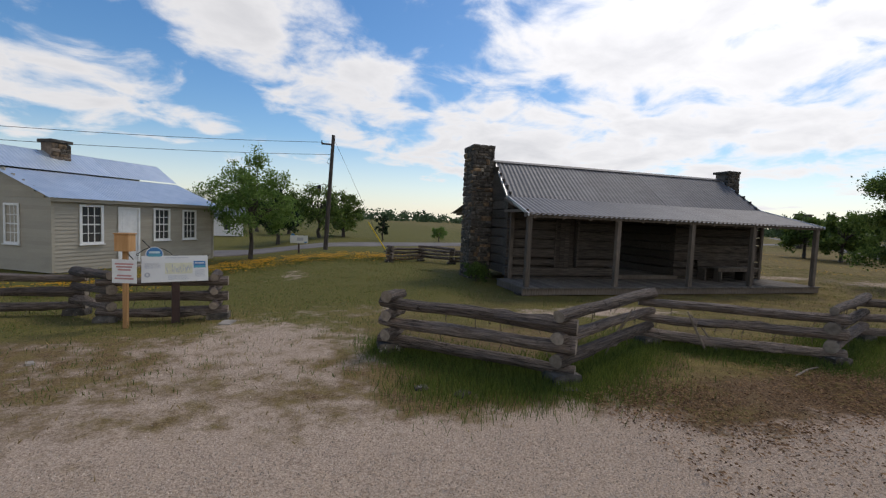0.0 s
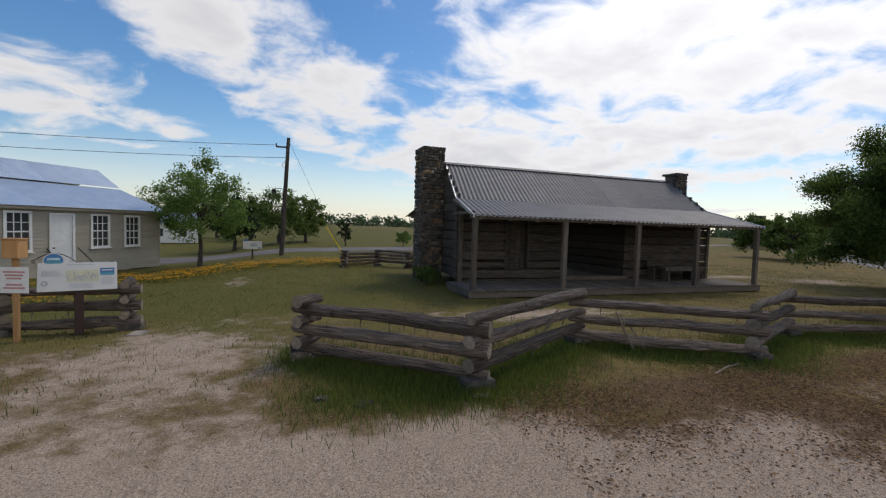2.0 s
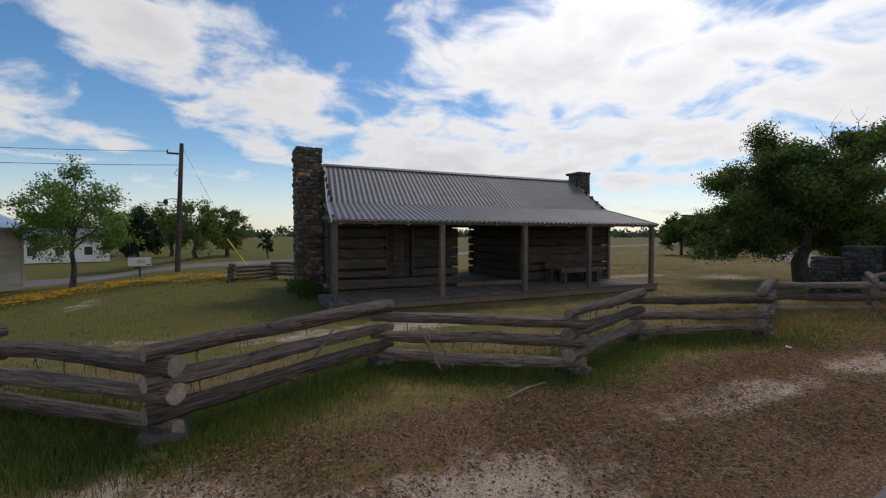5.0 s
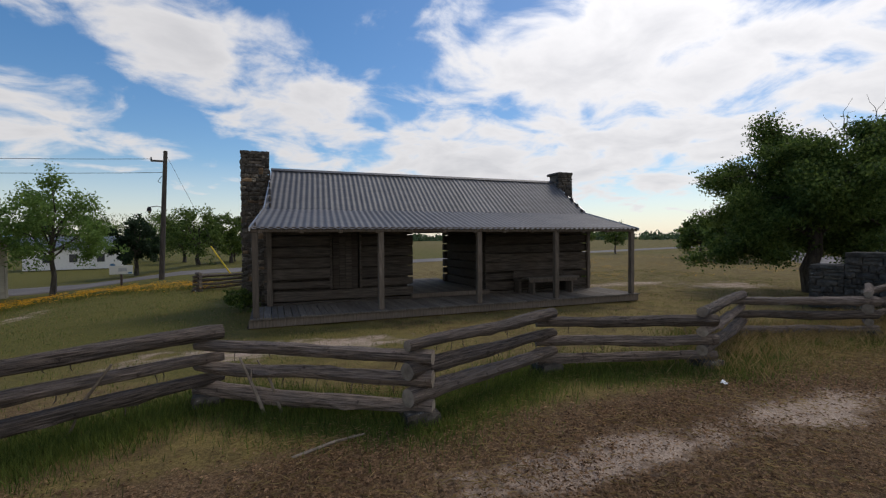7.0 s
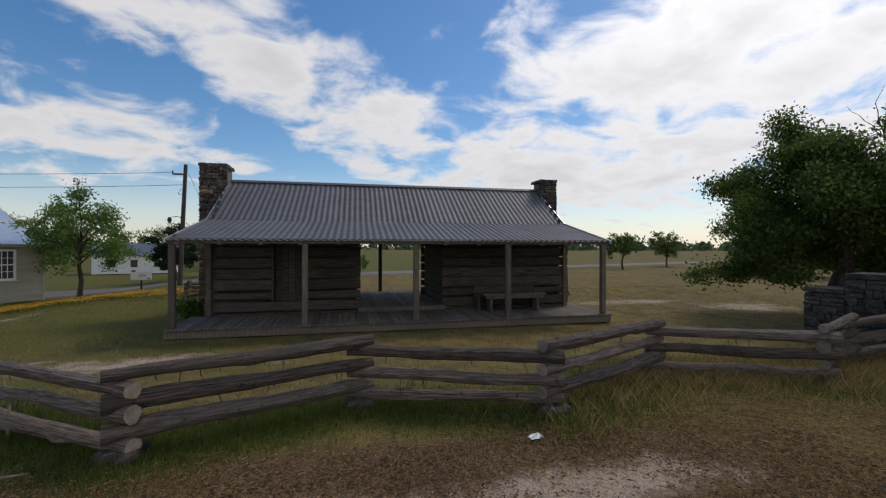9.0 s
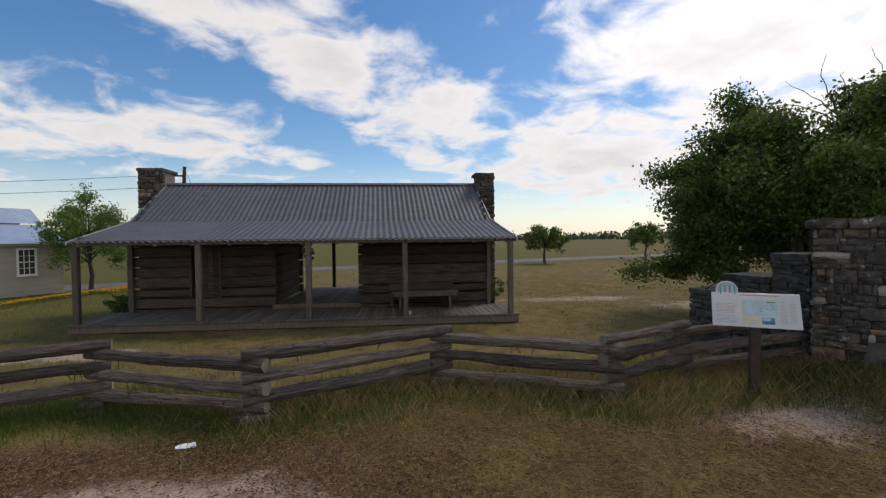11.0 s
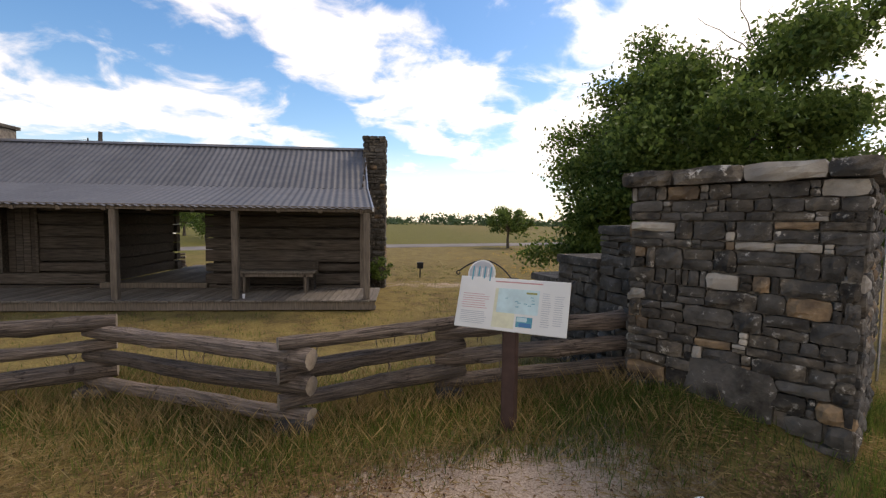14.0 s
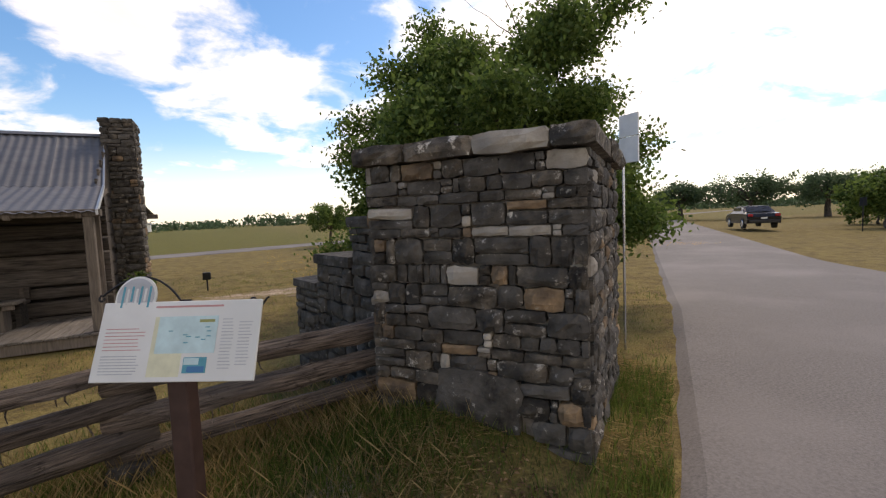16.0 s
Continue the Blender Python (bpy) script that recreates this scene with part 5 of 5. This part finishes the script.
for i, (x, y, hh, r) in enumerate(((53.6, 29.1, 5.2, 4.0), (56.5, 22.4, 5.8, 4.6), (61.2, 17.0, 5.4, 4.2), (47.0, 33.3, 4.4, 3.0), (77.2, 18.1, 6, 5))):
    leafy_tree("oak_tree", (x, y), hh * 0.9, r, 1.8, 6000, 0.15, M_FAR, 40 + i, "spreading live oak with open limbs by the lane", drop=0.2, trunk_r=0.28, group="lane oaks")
leafy_tree("shrub_tree", (36.7, 3.7), 4.0, 2.5, 0.6, 9000, 0.10, M_OAK, 50, "dense dark shrubby tree on the lawn", drop=0.5)
leafy_tree("shrub_tree", (41.5, 5.8), 2.6, 2.2, 0.4, 6000, 0.10, M_OAK, 51, "rounded green shrub on the lawn", drop=0.3)
leafy_tree("cypress", (-9.9, 24.5), 2.3, 0.55, 0.2, 2500, 0.05, M_CEDAR, 52, "small narrow dark evergreen beside the far road", drop=0.1)
leafy_tree("field_bush", (-5.2, 25.0), 1.4, 0.75, 0.15, 2500, 0.05, M_LIME, 53, "bushy green shrub beside the far road", drop=0.1, category="bush")
leafy_tree("field_bush", (-12.5, 31.0), 2.2, 1.1, 0.2, 2500, 0.07, M_OAK, 54, "round green bush in the field", drop=0.1, category="bush")
leafy_tree("rose_bush", (-0.05, 2.6), 0.95, 0.36, 0.12, 1800, 0.028, M_OAK, 55, "rose bush in leaf against the chimney foot", drop=0.05, category="bush", trunk_r=0.02)
leafy_tree("wall_shrub", (-10.4, 2.4), 0.7, 0.5, 0.08, 2200, 0.03, M_OAK, 56, "low dark shrub at the cabin corner", drop=0.05, category="bush", trunk_r=0.02)


def far_woods():
    """The wooded skyline round the fields, too far to count."""
    nr = np.random.default_rng(77)
    cs = []
    for k in range(900):
        a = nr.uniform(-2.2, 2.2)
        r = nr.uniform(240, 330)
        hgt = (2.0 + 5.5 * max(0, noise.noise(Vector((a * 4, 1, 0))) + 0.45)) * nr.uniform(0.5, 1.0)
        x, y = r * math.sin(a), r * math.cos(a)
        for _ in range(3):
            cs.append((x + nr.normal() * 3, y + nr.normal() * 3, nr.uniform(0.1, 1.0) * hgt))
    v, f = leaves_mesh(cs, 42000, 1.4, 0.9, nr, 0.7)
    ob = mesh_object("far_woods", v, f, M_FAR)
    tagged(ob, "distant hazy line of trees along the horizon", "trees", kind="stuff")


far_woods()


def scatter(name, count, region, keep, height, width, material, label, category, seed, lean=0.5, flatness=0.0):
    """Blades or leaves over a region; keep(x, y) is the chance that one grows there."""
    nr = np.random.default_rng(seed)
    verts, faces = [], []
    x0, y0, x1, y1 = region
    tries = 0
    while len(faces) < count and tries < count * 12:
        tries += 1
        x, y = nr.uniform(x0, x1), nr.uniform(y0, y1)
        if nr.random() > keep(x, y):
            continue
        h = height * nr.uniform(0.45, 1.25)
        a = nr.uniform(0, 6.2832)
        dx, dy = math.cos(a) * width, math.sin(a) * width
        z = ground_z(x, y)
        i = len(verts)
        if flatness:
            lx, ly = -math.sin(a) * h, math.cos(a) * h
            t1, t2 = nr.uniform(-0.4, 0.4) * h, nr.uniform(-0.4, 0.4) * h
            z += 0.022
            verts += [(x - lx, y - ly, z + max(0, t1)), (x + dx, y + dy, z + 0.004), (x + lx, y + ly, z + max(0, t2)), (x - dx, y - dy, z + 0.012)]
            faces.append((i, i + 1, i + 2, i + 3))
        else:
            b = nr.uniform(0, 6.2832)
            l = lean * h * nr.uniform(0.1, 1.2)
            bx, by = math.cos(b) * l, math.sin(b) * l
            verts += [(x - dx, y - dy, z - 0.01), (x + dx, y + dy, z - 0.01), (x + bx * 0.55 + dx * 0.8, y + by * 0.55 + dy * 0.8, z + h * 0.58), (x + bx, y + by, z + h)]
            faces.append((i, i + 1, i + 2, i + 3))
    ob = mesh_object(name, verts, faces, material)
    return tagged(ob, label, category, kind="stuff")


def on_lane(x, y):
    return y < lane_edge(x) + 0.05


def near_fence(x, y):
    if on_lane(x, y):
        return 0.0
    b, l, g = zones(x, y)
    d = fence_distance(round(x * 12) / 12, round(y * 12) / 12)
    return (math.exp(-(d / (0.45 + 0.2 * step(x, -6, -2.5))) ** 2) + 0.8 * blob(x, y, -13.0, -5.75, 1.2, 0.5) + 0.95 * blob(x, y, 2.2, -5.7, 1.0, 0.55) + 1.0 * blob(x, y, 3.7, -6.65, 0.5, 0.25) + 1.0 * blob(x, y, 4.7, -5.6, 0.6, 0.5)) * (1 - step(b, 0.62, 0.95)) * step(x, -14.7, -14.1)


def meadow(x, y):
    b, l, g = zones(x, y)
    clump = 0.5 + 0.9 * noise.noise(Vector((x * 1.7, y * 1.7, 8)))
    return 0.0 if on_lane(x, y) or (PX[0] - 0.2 < x < 0.3 and -0.2 < y < 7) else max(0, clump) * (1 - step(b, 0.45, 0.8))


scatter("fence_grass", 120000, (-15, -8.0, 7.2, -3.6), near_fence, 0.095, 0.003, M_BLADE, "green grass and weeds growing along the rail fence", "grass", 101)
scatter("fence_dry_grass", 19000, (-7, -8.0, 5.8, -3.8), lambda x, y: near_fence(x, y) * (1 - step(x, 2.4, 3.2)) * (1 - 0.8 * blob(x, y, 2.3, -5.6, 1.0, 0.6)) * step(x, -6, -2) * (0.3 + max(0, noise.noise(Vector((x * 2.2, y * 2.2, 1))))), 0.19, 0.0018, M_DRY, "tall dry straw-coloured grass along the fence", "grass", 102, 0.8)
scatter("meadow_grass", 42000, (-22, -5.5, 10, 9), meadow, 0.045, 0.004, M_BLADE, "short green meadow grass", "grass", 103)
scatter("meadow_dry_grass", 30000, (-22, -8.2, 12, 12), meadow, 0.04, 0.004, M_DRY, "short dry meadow grass", "grass", 104, 0.9)
scatter("leaf_litter", 34000, (-12.5, -8.2, 3.2, -5.5), lambda x, y: 0 if on_lane(x, y) else (0.25 + 0.9 * max(0, noise.noise(Vector((x * 0.9, y * 0.9, 3))) + 0.25)) * step(-y, 5.7, 6.4) * (1 - 0.75 * step(zones(x, y)[0], 0.55, 0.8)), 0.020, 0.007, M_LITTER, "brown fallen oak leaves strewn over the verge", "leaves", 105, 0, 1.0)
scatter("straw", 22000, (-10, -8.2, 5.5, -4.6), lambda x, y: 0 if on_lane(x, y) else (0.3 + step(x, -5, 1)) * max(0, 0.35 + noise.noise(Vector((x * 1.1, y * 1.1, 12)))) * (1 - 0.5 * step(zones(x, y)[0], 0.5, 0.8)), 0.055, 0.0016, M_DRY, "fallen dry straw matted over the verge", "grass", 110, 0, 1.0)
scatter("gravel", 16000, (-20, -8.6, -7, -3.0), lambda x, y: step(zones(x, y)[0], 0.5, 0.9), 0.007, 0.005, M_PEBBLE, "pale loose gravel on bare soil", "gravel", 106, 0, 1.0)


def flower_patch(x, y):
    f = 0.8 * blob(x, y, -18.6, 7.8, 1.7, 1.1) + 0.7 * blob(x, y, -14.2, 9.0, 1.9, 1.3) + 0.6 * blob(x, y, -16.8, 9.5, 1.8, 0.9) + 0.5 * blob(x, y, -12.4, 9.2, 1.0, 1.0) + 0.5 * blob(x, y, -21, 3.5, 1.5, 2)
    return f * max(0, 0.45 + noise.noise(Vector((x * 1.5, y * 1.5, 4))))


scatter("flowers", 8500, (-23, 2, -10, 13), flower_patch, 0.036, 0.032, M_FLOWER, "drifts of yellow wildflowers in the grass", "flowers", 107, 0, 1.0).location.z = 0.14
scatter("flower_stems", 5200, (-23, 2, -10, 13), flower_patch, 0.15, 0.005, M_BLADE, "green stems under the yellow wildflowers", "flowers", 108)
scatter("meadow_flowers", 1800, (3, 4, 22, 22), lambda x, y: max(0, noise.noise(Vector((x * 0.3, y * 0.3, 6)))), 0.035, 0.03, M_FLOWER, "thin scatter of yellow flowers in the dry meadow", "flowers", 109, 0, 1.0).location.z = 0.05

# ---- vehicles and far things ----


def build_car(m, label):
    c = thing("sedan", m, label, "car")
    prof = [(-2.3, 0.35), (-2.32, 0.75), (-2.2, 0.95), (-1.5, 1.02), (-0.85, 1.42), (0.35, 1.44), (1.15, 1.0), (2.1, 0.86), (2.3, 0.7), (2.3, 0.35)]
    bm = bmesh.new()
    sec = []
    for f, s in ((-0.90, 0.94), (-0.88, 1.0), (0.88, 1.0), (0.90, 0.94)):
        sec.append([bm.verts.new((x, f * (1.0 if z < 1.03 else 0.76), z * s)) for x, z in prof])
    n = len(prof)
    for i in range(3):
        for k in range(n):
            bm.faces.new((sec[i][k], sec[i][(k + 1) % n], sec[i + 1][(k + 1) % n], sec[i + 1][k]))
    bm.faces.new(sec[0][::-1])
    bm.faces.new(sec[-1])
    bmesh.ops.recalc_face_normals(bm, faces=list(bm.faces))
    body = part("body", bm, M_CARPAINT, c)
    bm = bmesh.new()
    v = [bm.verts.new(p) for p in ((-1.52, -0.66, 1.06), (-1.52, 0.66, 1.06), (-0.94, 0.62, 1.41), (-0.94, -0.62, 1.41))]
    bm.faces.new(v)
    bmesh.ops.solidify(bm, geom=list(bm.faces), thickness=0.02)
    part("rear_window", bm, M_SHADE_GLASS, c)
    for s in (-1, 1):
        part("tail_light", box((-2.34, s * 0.72 - 0.13, 0.78), (-2.24, s * 0.72 + 0.13, 0.92), 0.02), M_TAIL, c)
        part("side_window", box((-0.8, s * 0.80 - 0.015, 1.06), (0.75, s * 0.80 + 0.015, 1.34), 0.01), M_SHADE_GLASS, c)
        for x in (-1.4, 1.4):
            w = part("wheel", tube([(x, s * 0.74, 0.33), (x, s * 0.92, 0.33)], [0.33, 0.33], 18), M_TYRE, c)
            part("rim", tube([(x, s * 0.921, 0.33), (x, s * 0.935, 0.33)], [0.21, 0.19], 14), M_CHROME, w)
    part("number_plate", box((-2.345, -0.16, 0.62), (-2.325, 0.16, 0.72), 0.003), M_WHITE, c)
    part("rear_bumper", box((-2.36, -0.82, 0.36), (-2.28, 0.82, 0.56), 0.03), M_CARPAINT, c)


build_car(frame_at((33.0, 9.2), (0.70, 0.71), 0.07), "black sedan car seen from behind on the lane")
build_car(frame_at((51.0, 33.3), (0.80, 0.6), 0.05), "small dark parked car far along the lane")


def build_far_things():
    p = thing("stone_gate_pillars", pose(54.4, 38.3, 0), "pair of tall grey stone pillars far along the lane", "monument")
    for x in (-0.9, 0.9):
        q = part("pillar", box((x - 0.4, -0.4, 0.6), (x + 0.4, 0.4, 4.6), 0.05), M_STONE, p)
        part("pillar_cap", box((x - 0.5, -0.5, 4.6), (x + 0.5, 0.5, 4.8), 0.04), M_STONE, q)
    part("plinth", box((-1.6, -0.7, 0), (1.6, 0.7, 0.6), 0.05), M_STONE, p)
    for i, (x, y) in enumerate(((31.8, 3.0), (33.4, 2.4))):
        s = thing("lane_sign_post", pose(x, y, 0), "thin grey metal sign post on the lawn", "sign", "lane sign posts")
        part("post", tube([(0, 0, -0.05), (0, 0, 1.7)], [0.03, 0.03], 8), M_IRON, s)
        part("plate", box((-0.02, -0.15, 1.3), (0.02, 0.15, 1.75), 0.004), M_IRON, s)
    b = thing("farm_building", pose(-24.5, 35, -0.55, 0, 0, 12), "small white farm building with pale roof beyond the road", "house")
    b.scale = (0.72, 0.72, 0.8)
    part("wall", box((-4.2, -2.2, 0), (4.2, 2.2, 2.0), 0.0), M_WHITE, b)
    rf = bmesh.new()
    pr = [rf.verts.new(v) for v in ((-4.5, -2.5, 1.98), (4.5, -2.5, 1.98), (4.5, 0, 3.3), (-4.5, 0, 3.3), (-4.5, 2.5, 1.98), (4.5, 2.5, 1.98))]
    rf.faces.new((pr[0], pr[1], pr[2], pr[3]))
    rf.faces.new((pr[3], pr[2], pr[5], pr[4]))
    bmesh.ops.solidify(rf, geom=list(rf.faces), thickness=0.08)
    part("roof", rf, M_TRIM, b)
    part("gable", box((-4.2, -1.2, 2.0), (4.2, 1.2, 2.6), 0.0), M_WHITE, b)
    for x in (-2.6, -0.4, 2.0):
        part("window", box((x, -2.23, 0.7), (x + 0.7, -2.205, 1.5), 0.0), M_GLASS, b)
    f = thing("far_barn", pose(-40, 230, 0, 0, 0, 5), "long low white barn far off across the field", "barn")
    part("wall", box((-11, -4, 0), (11, 4, 3.2), 0.0), M_WHITE, f)
    part("roof", box((-11.5, -4.5, 3.2), (11.5, 4.5, 3.9), 0.2), M_TRIM, f)
    w = thing("lawn_floodlight", pose(1.1, 5.2, ground_z(1.1, 5.2)), "small dark floodlight on a stake in the grass", "lamp")
    part("stake", tube([(0, 0, -0.05), (0, 0, 0.3)], [0.02, 0.02], 8), M_IRON, w)
    part("lamp_head", box((-0.1, -0.07, 0.30), (0.1, 0.07, 0.5), 0.02), M_IRON, w)
    for i, (x, y, a) in enumerate(((-4.85, -6.2, 30), (2.3, -6.62, 10))):
        q = thing("litter_scrap", pose(x, y, ground_z(x, y) + 0.024, 8, 5, a), "crumpled white scrap of litter on the verge", "litter", "litter scraps")
        bm = bmesh.new()
        rnd = random.Random(i)
        bmesh.ops.create_grid(bm, x_segments=4, y_segments=3, size=0.5)
        for v in bm.verts:
            v.co = Vector((v.co.x * 0.17, v.co.y * 0.07, rnd.uniform(0, 0.022)))
        bmesh.ops.solidify(bm, geom=list(bm.faces), thickness=0.003)
        part("scrap", bm, M_PAPER, q)
    for i, (x, y, w_, m_) in enumerate(((-14.0, -5.7, 0.14, M_STONE), (-13.65, -5.92, 0.18, M_STONE), (-16.35, -2.35, 0.30, M_STONE_PALE), (-17.9, -4.33, 0.11, M_STONE_PALE), (-12.5, -6.05, 0.2, M_STONE))):
        q = thing("field_stone", pose(x, y, ground_z(x, y) - 0.035, 0, 0, 40 * i), "flat pale limestone lying in the soil", "stone", "field stones")
        rnd = random.Random(60 + i)
        part("stone", stone_block_at((-w_ / 2, -w_ / 3, 0), w_, 0.06, w_ * 0.6, rnd), m_, q)


build_far_things()
